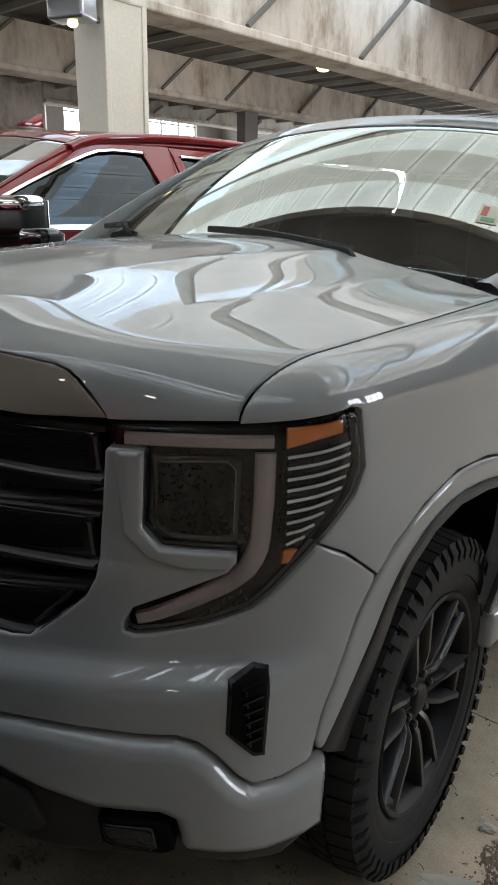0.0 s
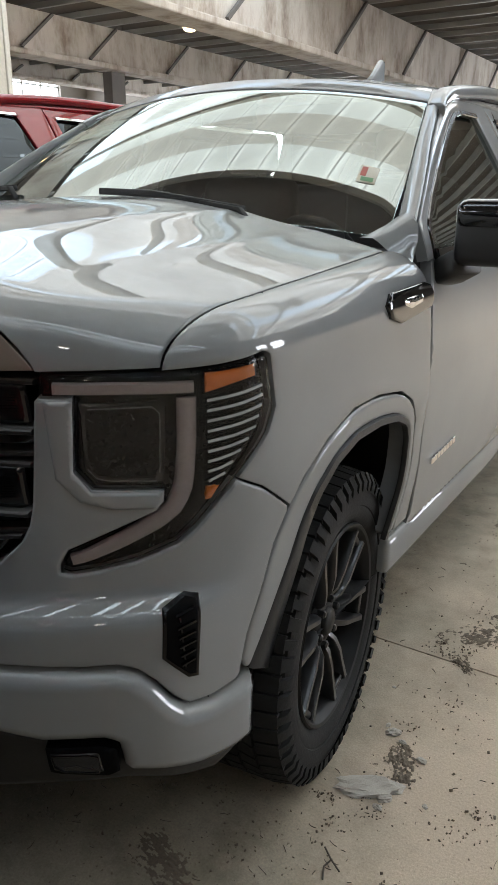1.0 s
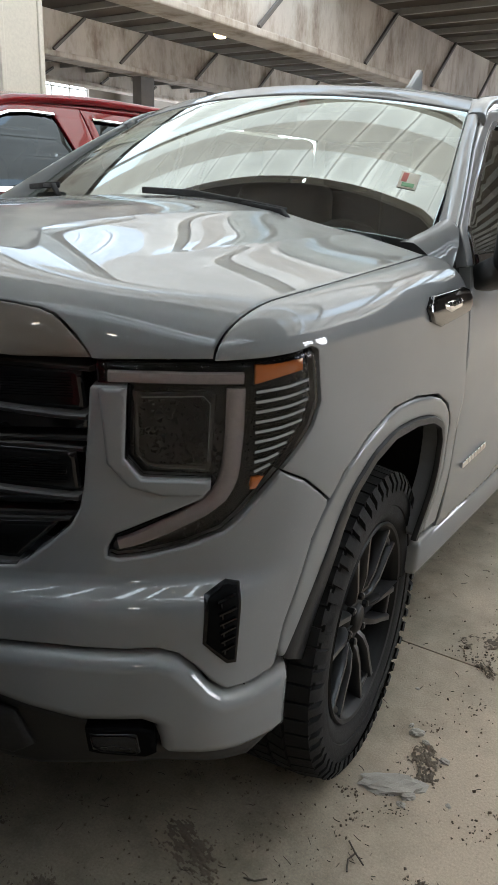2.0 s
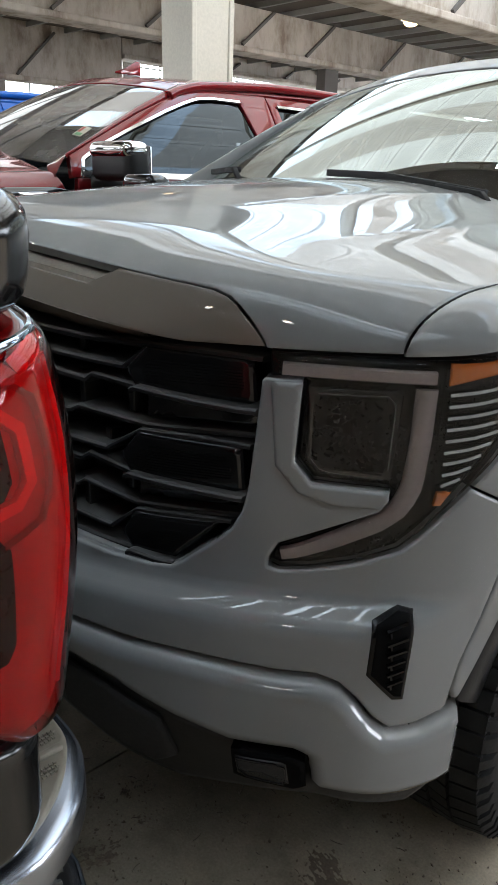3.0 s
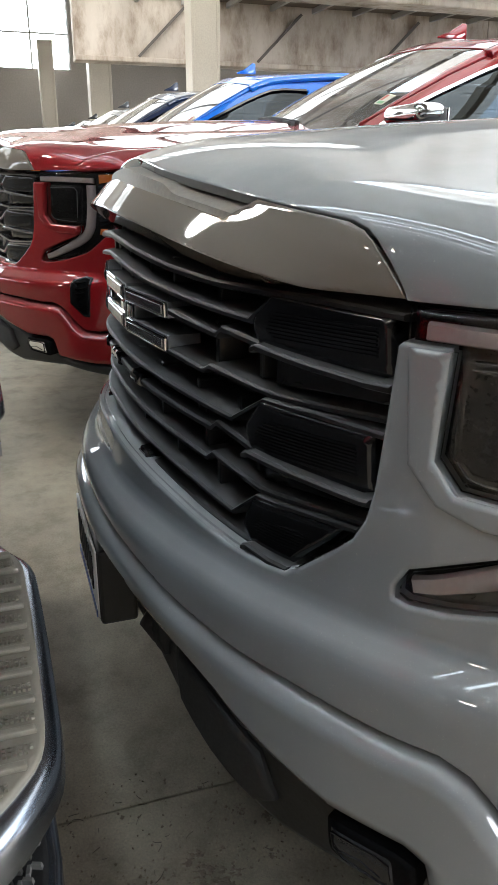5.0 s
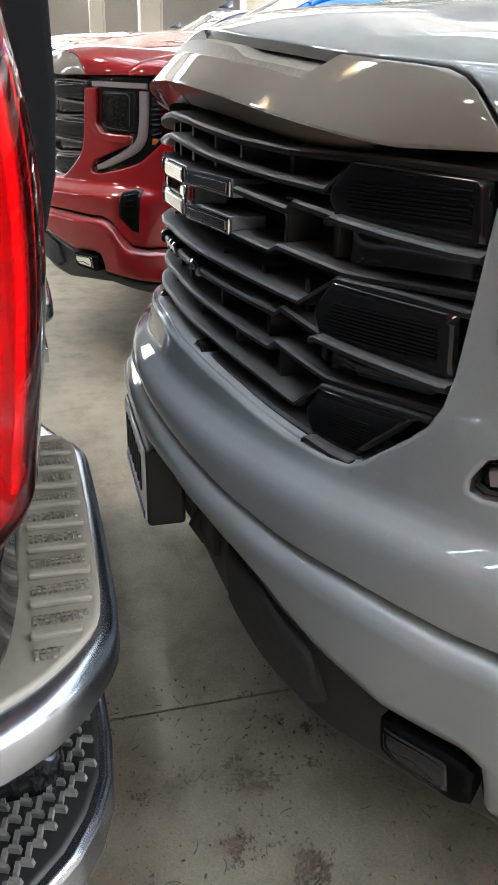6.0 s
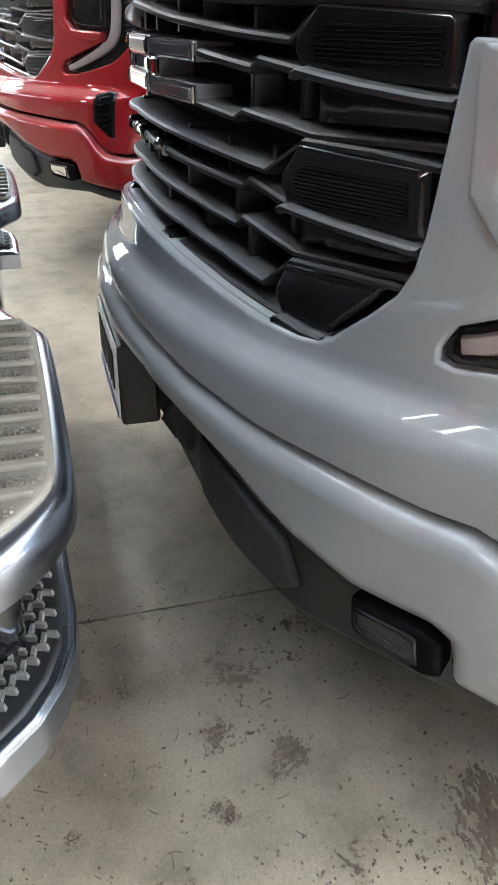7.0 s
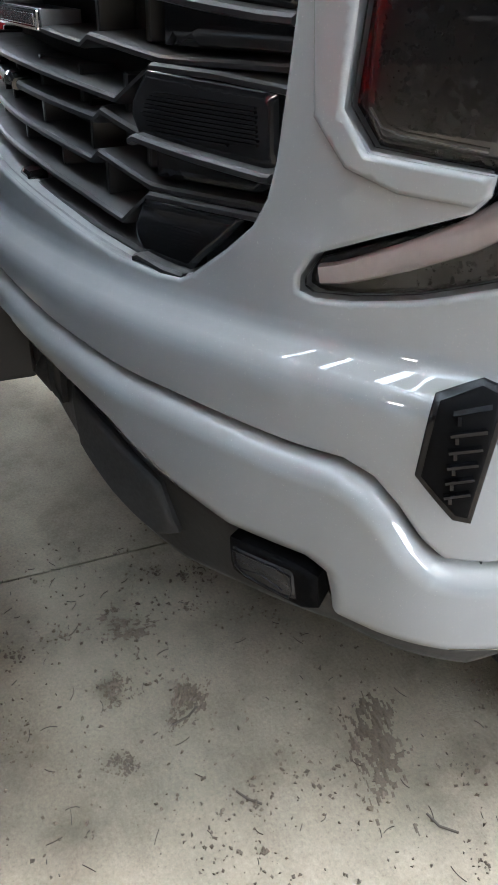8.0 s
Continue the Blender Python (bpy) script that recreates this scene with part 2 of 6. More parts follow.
RIM_GREY = plain("rim_satin_black", (0.030, 0.030, 0.031), 0.32, 0.5, coat=.2)
GRILLE_CHROME = plain("grille_chrome", (0.30, 0.30, 0.31), 0.15, 0.9)
LAMP_DARK = plain("lamp_housing", (0.0035, 0.0034, 0.0036), 0.25, spec=0.15)
LAMP_TUBE = plain("light_guide", (0.33, 0.275, 0.265), 0.22, coat=0.5)
REFLECT = plain("lamp_reflector", (0.42, 0.50, 0.62), 0.06, 1.0)
AMBER = plain("amber_lens", (0.55, 0.14, 0.02), 0.18, coat=0.8)
RED_LENS = clear_glass("red_lens", (1.0, 0.10, 0.115), 0.88, ior=1.33, dirt=.006)
RED_BRIGHT = plain("bright_red_lens", (0.66, 0.055, 0.066), 0.2, coat=1.0)
RED_DARK = plain("dark_red_lens", (0.32, 0.016, 0.020), 0.3, coat=0.5)
PLATE_WHITE = plain("plate_white", (0.7, 0.7, 0.7), 0.45)
PLATE_BLUE = plain("plate_blue", (0.05, 0.09, 0.3), 0.45)
STEP_PAD = plain("ribbed_step_pad", (0.195, 0.178, 0.143), 0.45, bumps=0.3)
TREAD_GREY = plain("tread_grey", (0.115, 0.112, 0.105), 0.45, bumps=0.3, var=.3)
BUMPER_STEEL = plain("bumper_steel", (0.35, 0.39, 0.46), 0.24, 1.0, var=.06)
SEAT = plain("seat_leather", (0.025, 0.025, 0.026), 0.55)
DASH = plain("dash_plastic", (0.055, 0.058, 0.056), 0.6)
PAPER = plain("paper_sticker", (0.56, 0.52, 0.42), 0.6)
PRINT_RED = plain("sticker_red", (0.45, 0.12, 0.09), 0.6)
PRINT_GREEN = plain("sticker_green", (0.16, 0.34, 0.17), 0.6)
GLASS = clear_glass("window_glass", (0.82, 0.94, 0.88), 0.26, ior=3.1, dirt=.02, shine=(.93, 1.0, .95))
RED_CLEAR = clear_glass("clear_lamp_cap", (1.0, 0.75, 0.75), 0.75, ior=1.5, dirt=.05)
PRIVACY = clear_glass("privacy_glass", (0.5, 0.55, 0.55), 0.04, ior=1.9, dirt=.02)
DARK_GLASS = clear_glass("tinted_glass", (0.55, 0.6, 0.6), 0.06, ior=1.55, dirt=.006, shine=(.66, .74, .80))
LENS = clear_glass("lamp_lens", (0.95, 0.95, 0.95), 0.88, ior=1.35, dirt=.001)
FLOOR = concrete_floor()
CONCRETE = stained_concrete()
COLUMN = plain("column_paint", (0.50, 0.455, 0.375), 0.55, var=0.15, scale=3)
STEEL = plain("brown_steel", (0.12, 0.105, 0.095), 0.7, var=0.25)
DECK = plain("roof_deck", (0.115, 0.092, 0.074), 0.85, var=0.25, scale=2)
PURLIN = plain("pale_steel", (0.30, 0.29, 0.27), 0.6, var=0.2)
WALL = plain("wall_plaster", (0.29, 0.262, 0.232), 0.9, var=0.2, scale=2)
RIBBED = plain("ribbed_panel", (0.62, 0.58, 0.50), 0.7, var=0.08, scale=2)
LAMP_WARM = glow("lamp_warm", (1.0, 0.66, 0.30), 2.2)
MUD = plain("dry_mud", (0.135, 0.105, 0.074), 0.95, var=0.5, scale=30, bumps=0.9)
CHIP = plain("concrete_chip", (0.40, 0.365, 0.315), 0.95, var=0.25, scale=30, bumps=0.6)
TWIG = plain("twig", (0.075, 0.06, 0.045), 0.9)
VENT_BLACK = plain("vent_frame_black", (0.0035, 0.0035, 0.004), 0.25, spec=0.22)
VOID = plain("vent_black", (0.0025, 0.0025, 0.0027), 0.7, spec=0.05)


# ---- mesh helpers ----
def link_mesh(name, bm, material, parent=None, label="", smooth=False):
    me = bpy.data.meshes.new(name)
    bm.normal_update()
    bm.to_mesh(me)
    bm.free()
    me.materials.append(material)
    if smooth:
        me.polygons.foreach_set("use_smooth", [True] * len(me.polygons))
    ob = new(name, me)
    if parent:
        ob.parent = parent
    if label:
        ob["label"] = label
    return ob


def part(name, bm, material, parent, label="", smooth=False):
    return link_mesh(name, bm, material, parent, label, smooth)


def box_bm(lo, hi, bevel=0.0, segments=2, bm=None):
    bm = bm or bmesh.new()
    r = bmesh.ops.create_cube(bm, size=1)["verts"]
    for v in r:
        v.co = Vector([(a + b) / 2 + c * (b - a) for a, b, c in zip(lo, hi, v.co)])
    if bevel:
        edges = list({e for v in r for e in v.link_edges})
        bmesh.ops.bevel(bm, geom=edges, offset=bevel, segments=segments, affect='EDGES', profile=0.5)
    return bm


def sweep_bm(path, section, closed=False, bm=None, up=(0, 0, 1), caps=True):
    """A section (list of (a, b)) carried along a path; a to the side, b up."""
    bm = bm or bmesh.new()
    path = [Vector(p) for p in path]
    rings = []
    for i, p in enumerate(path):
        a = path[i - 1] if i else (path[-1] if closed else path[0])
        b = path[(i + 1) % len(path)] if (closed or i + 1 < len(path)) else path[-1]
        t = (b - a).normalized()
        side = t.cross(Vector(up))
        side = side.normalized() if side.length > 1e-5 else Vector((1, 0, 0))
        top = side.cross(t).normalized()
        rings.append([bm.verts.new(p + side * s + top * h) for s, h in section])
    n = len(section)
    for i in range(len(rings) if closed else len(rings) - 1):
        r, q = rings[i], rings[(i + 1) % len(rings)]
        for k in range(n):
            bm.faces.new((r[k], r[(k + 1) % n], q[(k + 1) % n], q[k]))
    if caps and not closed:
        bm.faces.new(rings[0][::-1])
        bm.faces.new(rings[-1])
    bmesh.ops.recalc_face_normals(bm, faces=bm.faces)
    return bm


def circle(r, n, rz=None):
    return [(r * math.cos(2 * math.pi * k / n), (rz or r) * math.sin(2 * math.pi * k / n)) for k in range(n)]


def rounded(w, h, r, n=3):
    out = []
    for cx, cy, a0 in ((w - r, h - r, 0), (r - w, h - r, 90), (r - w, r - h, 180), (w - r, r - h, 270)):
        for k in range(n + 1):
            a = radians(a0 + 90 * k / n)
            out.append((cx + r * math.cos(a), cy + r * math.sin(a)))
    return out


# ---- the curved skin of the truck ----
PLAN = np.array([(-.2, .043), (0, .030), (.2, .043), (.4, .090), (.55, .147), (.65, .200), (.75, .262), (.84, .332), (.92, .412), (.975, .50), (1.005, .60), (1.018, .72), (1.024, .95), (1.03, 1.5), (1.03, 2.2), (1.03, 2.9)])


def spline(pts, n=24):
    out = []
    for i in range(1, len(pts) - 2):
        a, b, c, d = pts[i - 1:i + 3]
        for k in range(n):
            t = k / n
            out.append(.5 * (2 * b + (c - a) * t + (2 * a - 5 * b + 4 * c - d) * t * t + (-a + 3 * b - 3 * c + d) * t ** 3))
    out.append(pts[-2])
    return np.array(out)


CURVE = spline(PLAN)
ARC = np.r_[0, np.cumsum(np.linalg.norm(np.diff(CURVE, axis=0), axis=1))]


def ease(a, b, x):
    t = np.clip((x - a) / (b - a), 0, 1)
    return t * t * (3 - 2 * t)


def plan_xy(u):
    return np.interp(u, ARC, CURVE[:, 0]), np.interp(u, ARC, CURVE[:, 1])


BULGE = np.array([(.15, .0), (.3, .035), (.45, .05), (.6, .050), (.68, .051), (.700, .0512), (.716, .0500), (.728, .0455), (.738, .036), (.747, .023), (.757, .012), (.769, .007), (.80, .005), (.85, .004), (.95, .002), (1.1, .0), (1.2, .0)])
ROLL = 1.165


def skin(u, v):
    """The front and the side of the truck: u runs from the middle round the corner to the side, v is the height, and above ROLL it turns in to the hood's seam."""
    u, v = np.asarray(u, float), np.asarray(v, float)
    sign, u = np.where(u < 0, -1.0, 1.0), np.abs(u)
    x, y = plan_xy(u)
    x1, y1 = plan_xy(u + .004)
    x0, y0 = plan_xy(np.maximum(u - .004, 0))
    tx, ty = x1 - x0, y1 - y0
    ln = np.hypot(tx, ty)
    nx, ny = ty / ln, -tx / ln
    z = np.where(u < .97, v, np.minimum(v, ROLL))
    side = ease(1.1, 1.35, u)
    swell = sum(np.interp(z + k, BULGE[:, 0], BULGE[:, 1]) for k in (-.005, -.0025, 0, .0025, .005)) / 5
    d = .015 + swell * (1 - ease(.95, 1.16, u)) * (1 - (1 - ease(.2, .65, u)) * ease(.64, .56, z) * .85)
    d = d + side * (.012 * np.exp(-((z - .93) / .1) ** 2) - .03 * ease(.75, .45, z)) - .022 * side
    px, py = x + nx * d, y + ny * d
    q = np.clip((v - ROLL) / .16, 0, 1) * (u >= .97)
    qy = np.where(u < 1.3, .386 + np.maximum(u - .988, 0) * 1.006, py)
    rim = hood_skin(np.full(60, .905), np.linspace(0, 2, 60))
    qz = np.interp(qy, rim[:, 1], rim[:, 2]) - .0015
    c, s = 1 - np.cos(q * math.pi / 2), np.sin(q * math.pi / 2)
    px, py, z = px + (.905 - px) * c, py + (qy - py) * c, z + (qz - z) * s * (q > 0)
    return np.stack([px * sign, py, z], -1)


def hood_top(x, y):
    ax, y = np.abs(x), np.asarray(y, float)
    back = ease(.22, .95, y)
    arch = 1 - np.minimum(ax / .9, 1.1) ** 1.45
    dome = .72 * (1 - (ax / .9) ** 2.3) + .28 * (1 - ease(.14, .70, ax))
    g = arch + (dome - arch) * back
    zs = 1.238 + .055 * (y - .3)
    zc = 1.42 - .056 * ((1.5 - y) / 1.2) ** 2
    fade = ease(.40, .85, y)
    ridge = .0055 * np.exp(-np.abs(ax - .31 - .13 * (y - .3)) / .045) + .0035 * np.exp(-np.abs(ax - .60 - .10 * (y - .3)) / .045)
    return zs + (zc - zs) * g + ridge * fade


def hood_skin(x, v):
    """The hood: x across, v from 0 at the lower front edge over the nose (1) to the windscreen (2)."""
    x, v = np.asarray(x, float), np.asarray(v, float)
    ax = np.abs(x)
    y0 = plan_xy(np.interp(ax, CURVE[:, 0], ARC))[1] - .012
    z0 = 1.168 + .074 * np.cos(np.clip(ax / .64, 0, 1) * math.pi / 2) ** 1.2
    a = .24 + .03 * ease(0, .4, ax) - .11 * ease(.42, .72, ax) + .03 * ease(.74, .9, ax)
    n = 2.0 + .7 * ease(.44, .70, ax) - .8 * ease(.72, .92, ax)
    th = np.clip(v, 1e-4, 1) * math.pi / 2
    back = 1.34 - .04 * (ax / .9) ** 2
    y = np.where(v > 1, y0 + a + (back - y0 - a) * np.clip(v - 1, 0, 1), y0 + a * (1 - np.cos(th) ** (2 / n)))
    t = np.clip((y0 + a - y) / a, 0, 1)
    yt = np.where(v > 1, y, y0 + a - a * (t - .65 * t * t))
    z = z0 + (hood_top(x, yt) - z0) * np.sin(th) ** (2 / n)
    return np.stack([x, y, z], -1)


def smooth_hood(x, v):
    """The hood with its creases slightly softened."""
    return (hood_skin(x, v) * 2 + hood_skin(np.asarray(x) - .006, v) + hood_skin(np.asarray(x) + .006, v)) / 4


# the line where hood and front panel meet, and the notch of the scoop
CUT = [(.1, .506), (.2, .474), (.3, .452), (.444, .446), (.49, .447), (.55, .446), (.62, .440), (.66, .425), (.685, .375), (.703, .30), (.725, .17), (.748, .0)]
CUT0, NOTCH = .535, .255
SIDE = 4


def garnish_skin(x, v):
    """The panel above the grille: the nose drawn nearly flat between its lower edge and the hood's cut."""
    x, v = np.asarray(x, float), np.asarray(v, float)
    ax = np.abs(x)
    full = smooth_hood(x, v)
    edge = np.interp(ax, [0] + [p for p, q in CUT], [CUT0] + [q for p, q in CUT])
    edge = np.maximum(edge, .3)
    k = np.clip(v / edge, 0, 1)[..., None]
    low, high = smooth_hood(x, np.zeros_like(v)), smooth_hood(x, edge)
    chord = low + (high - low) * k + (full - low - (high - low) * k) * .02
    w = (1 - ease(.55, .70, ax))[..., None]
    return full * (1 - w) + chord * w


def inside(poly, pts):
    x, y = pts[:, 0], pts[:, 1]
    hit = np.zeros(len(pts), bool)
    for (x0, y0), (x1, y1) in zip(poly, np.roll(poly, -1, 0)):
        with np.errstate(divide='ignore', invalid='ignore'):
            cross = ((y0 > y) != (y1 > y)) & (x < (x1 - x0) * (y - y0) / (y1 - y0) + x0)
        hit ^= cross
    return hit


def edge_distance(poly, pts):
    best = np.full(len(pts), 9.0)
    for a, b in zip(poly, np.roll(poly, -1, 0)):
        ab = b - a
        t = np.clip(((pts - a) @ ab) / max(ab @ ab, 1e-12), 0, 1)
        best = np.minimum(best, np.linalg.norm(pts - a - t[:, None] * ab, axis=1))
    return best


def panel(name, outline, surface, material, parent, step=.02, offset=0.0, edge=(.006, .006), thick=.012, label="", scale_v=1.0, mirror=False, soft=0):
    """A sheet of the given outline (in the surface's own two coordinates), with rounded rims and thickness. mirror: on the right side instead of the left."""
    from mathutils.geometry import delaunay_2d_cdt
    P = np.array(outline, float) * (1, scale_v)
    area = .5 * np.sum(P[:, 0] * np.roll(P[:, 1], -1) - np.roll(P[:, 0], -1) * P[:, 1])
    if area < 0:
        P = P[::-1]
    for _ in range(soft):
        P = np.stack([P * .75 + np.roll(P, -1, 0) * .25, P * .25 + np.roll(P, -1, 0) * .75], 1).reshape(-1, 2)
    ring = []
    for a, b in zip(P, np.roll(P, -1, 0)):
        k = max(1, int(np.ceil(np.linalg.norm(b - a) / step)))
        ring += [a + (b - a) * i / k for i in range(k)]
    ring = np.array(ring)
    lo, hi = ring.min(0), ring.max(0)
    gx, gy = np.arange(lo[0] + step / 2, hi[0], step), np.arange(lo[1] + step / 2, hi[1], step)
    grid = np.stack(np.meshgrid(gx, gy), -1).reshape(-1, 2)
    r, h = edge
    nrm = np.roll(ring, -1, 0) - np.roll(ring, 1, 0)
    nrm = np.stack([-nrm[:, 1], nrm[:, 0]], 1) / np.maximum(np.linalg.norm(nrm, axis=1), 1e-9)[:, None]
    extra = [ring + nrm * r * f for f in ((.12, .45, 1.02) if r > .004 else (1.02,))]
    seeds = np.concatenate([grid] + extra)
    dist = edge_distance(P, seeds)
    ok = inside(P, seeds)
    near = np.r_[np.full(len(grid), max(step * .45, r * 1.15)), np.repeat([r * f * .85 for f in ((.12, .45, 1.02) if r > .004 else (1.02,))], len(ring))]
    seeds = seeds[ok & (dist > near)]
    pts = np.concatenate([ring, seeds])
    n = len(ring)
    vv, _, ff, *_ = delaunay_2d_cdt([Vector(p) for p in pts], [(i, (i + 1) % n) for i in range(n)], [], 1, 1e-6)
    flat = np.array([tuple(v) for v in vv])

    def place(q):
        p = surface(q[:, 0], q[:, 1] / scale_v)
        e = 1e-3
        pu = surface(q[:, 0] + e, q[:, 1] / scale_v) - surface(q[:, 0] - e, q[:, 1] / scale_v)
        pv = surface(q[:, 0], (q[:, 1] + e) / scale_v) - surface(q[:, 0], (q[:, 1] - e) / scale_v)
        nn = np.cross(pu, pv)
        nn /= np.maximum(np.linalg.norm(nn, axis=1), 1e-12)[:, None]
        d = np.where(inside(P, q), edge_distance(P, q), 0)
        o = offset + h * (np.sqrt(np.maximum(0, 1 - (1 - np.minimum(d / r, 1)) ** 2)) - 1)
        return p + nn * o[:, None], nn

    pos, base_n = place(flat)
    e = 1.5e-3
    du = place(flat + (e, 0))[0] - place(flat - (e, 0))[0]
    dv = place(flat + (0, e))[0] - place(flat - (0, e))[0]
    nor = np.cross(du, dv)
    nor /= np.maximum(np.linalg.norm(nor, axis=1), 1e-12)[:, None]
    faces = [list(f) for f in ff]
    count = {}
    for f in faces:
        for a, b in zip(f, f[1:] + f[:1]):
            count[(a, b)] = 1
    border = [(a, b) for (a, b) in count if (b, a) not in count]
    # the rim
    verts, normals = [tuple(p) for p in pos], [tuple(p) for p in nor]
    top, low = {}, {}
    for a, b in border:
        along = pos[b] - pos[a]
        out = np.cross(along, base_n[a])
        out /= max(np.linalg.norm(out), 1e-9)
        for k in (a, b):
            if k not in top:
                top[k] = len(verts)
                verts.append(tuple(pos[k]))
                normals.append(tuple(out))
                low[k] = len(verts)
                verts.append(tuple(pos[k] - base_n[k] * thick))
                normals.append(tuple(out))
        faces.append([top[b], top[a], low[a], low[b]])
    if mirror:
        verts = [(-x, y, z) for x, y, z in verts]
        normals = [(-x, y, z) for x, y, z in normals]
        faces = [f[::-1] for f in faces]
    me = bpy.data.meshes.new(name)
    me.from_pydata(verts, [], faces)
    me.materials.append(material)
    me.polygons.foreach_set("use_smooth", [True] * len(me.polygons))
    me.normals_split_custom_set_from_vertices(normals)
    ob = new(name, me)
    ob.parent = parent
    if label:
        ob["label"] = label
    return ob


def both(half):
    """A closed outline across the middle from its right-hand half, which runs from the middle out and back."""
    return list(half) + [(-u, v) for u, v in half[::-1] if abs(u) > 1e-6]


# ---- the pickup truck ----
GRILLE_EDGE = [(.783, 1.12), (.775, 1.03), (.766, .94), (.757, .90), (.74, .868), (.705, .835), (.655, .795), (.635, .784), (.60, .781)]
GRILLE_FOOT = [(.525, .786), (.366, .806), (.209, .822), (0, .832)]
LAMP_TOP = [(.793, 1.162), (.898, 1.162), (.988, 1.161), (1.086, 1.161), (1.137, 1.166), (1.178, 1.173), (1.192, 1.168)]
LAMP_OUT = [(1.200, 1.131), (1.211, 1.070), (1.189, 1.026), (1.150, .987), (1.116, .956), (1.082, .923), (1.038, .879), (1.007, .853)]
LAMP_SLOT = [(.936, .828), (.869, .813), (.820, .807), (.808, .812), (.808, .822), (.822, .846), (.893, .876), (.976, .911), (.990, .930)]
LAMP_IN = [(.990, .955), (.869, .963), (.841, .997), (.849, 1.118), (.793, 1.120)]
CREASE = [(1.157, .540), (1.12, .531), (1.056, .525), (1.010, .531), (.985, .556), (.955, .597), (.925, .626), (.89, .639), (.83, .638), (.70, .645), (.56, .650), (.40, .665), (.2, .690), (0, .698)]
BAR_FOOT = [(0, .628), (.2, .620), (.29, .610), (.40, .583), (.55, .552), (.66, .512), (.757, .487), (.86, .487), (.880, .478), (.888, .45), (.893, .412), (.974, .398), (1.03, .386), (1.10, .380), (1.148, .382)]
ARCH_IN = [(1.165, .53), (1.205, .60), (1.255, .69), (1.305, .775), (1.36, .853), (1.43, .907), (1.53, .936), (1.66, .935), (1.77, .918), (1.845, .885), (1.882, .83), (1.885, .76), (1.872, .69), (1.848, .60), (1.832, .54)]


WIPER_NEAR = [(-.06, .072), (.12, .062), (.255, .036), (.40, .012)]
WIPER_FAR = [(-.72, .19), (-.62, .17), (-.52, .15)]


def grown(path, d):
    """A path moved to its left by d."""
    p = np.array(path, float)
    t = np.gradient(p, axis=0)
    n = np.stack([-t[:, 1], t[:, 0]], 1) / np.linalg.norm(t, axis=1)[:, None]
    return [tuple(a) for a in p + n * d]


def door_skin(y, z):
    """The cab's side: upright below the belt, leaning in above it."""
    y, z = np.asarray(y, float), np.asarray(z, float)
    x = 1.018 - .035 * np.clip((.85 - z) / .4, 0, 1) ** 2 + .008 * np.exp(-((z - 1.02) / .08) ** 2) - .02 * np.clip((z - 1.05) / .22, 0, 1) ** 2
    up = np.clip((z - 1.27) / .5, 0, 1.2)
    return np.stack([x - .27 * up ** 1.15, y, z], -1)


def screen_skin(x, v):
    """The windscreen, v 0 at the foot to 1 at the header."""
    x, v = np.asarray(x, float), np.asarray(v, float)
    s = .945 + (.765 - .945) * v
    q = x / .8
    y0, z0 = 1.275 + .135 * q ** 2, 1.378 - .070 * q ** 2
    y1, z1 = 1.995 + .085 * q ** 2, 1.804 - .078 * q ** 2
    return np.stack([x * s / .8, y0 + (y1 - y0) * v, z0 + (z1 - z0) * v + .02 * np.sin(v * math.pi)], -1)


def roof_skin(x, y):
    x, y = np.asarray(x, float), np.asarray(y, float)
    q = np.abs(x) / .74
    yy = y + .10 * q ** 2 * np.clip((2.6 - y) / .6, 0, 1)
    zc = np.interp(yy, [1.9, 2.0, 2.1, 2.3, 2.6, 3.0, 3.5, 3.8], [1.785, 1.808, 1.822, 1.840, 1.856, 1.866, 1.862, 1.84])
    return np.stack([x, yy, zc - .085 * q ** 2.6 - .06 * np.clip(q - .85, 0, 1) * 2], -1)


def lathe_bm(profile, n=48, bm=None, a0=0.0):
    """A profile of (x, radius) turned round the x axis."""
    bm = bm or bmesh.new()
    rings = []
    for k in range(n):
        a = a0 + 2 * math.pi * k / n
        rings.append([bm.verts.new((x, r * math.cos(a), r * math.sin(a))) for x, r in profile])
    for k in range(n):
        p, q = rings[k], rings[(k + 1) % n]
        for i in range(len(profile) - 1):
            bm.faces.new((p[i], q[i], q[i + 1], p[i + 1]))
    bmesh.ops.recalc_face_normals(bm, faces=bm.faces)
    return bm


def extrude_poly(poly, x0, x1, bm=None, bevel=0.0):
    """A flat outline in (y, z) given thickness along x."""
    bm = bm or bmesh.new()
    a = [bm.verts.new((x0, y, z)) for y, z in poly]
    b = [bm.verts.new((x1, y, z)) for y, z in poly]
    faces = [bm.faces.new(a), bm.faces.new(b[::-1])]
    for i in range(len(poly)):
        j = (i + 1) % len(poly)
        faces.append(bm.faces.new((a[j], a[i], b[i], b[j])))
    bmesh.ops.recalc_face_normals(bm, faces=faces)
    if bevel:
        bmesh.ops.bevel(bm, geom=list({e for f in faces[:2] for e in f.edges}), offset=bevel, segments=2, affect='EDGES', profile=.5)
    return bm


def turned_profile(poly, half):
    """A closed outline in (y, z) carried across the truck from -half to half, with softened ends."""
    return extrude_poly(poly, -half, half, None, .006)


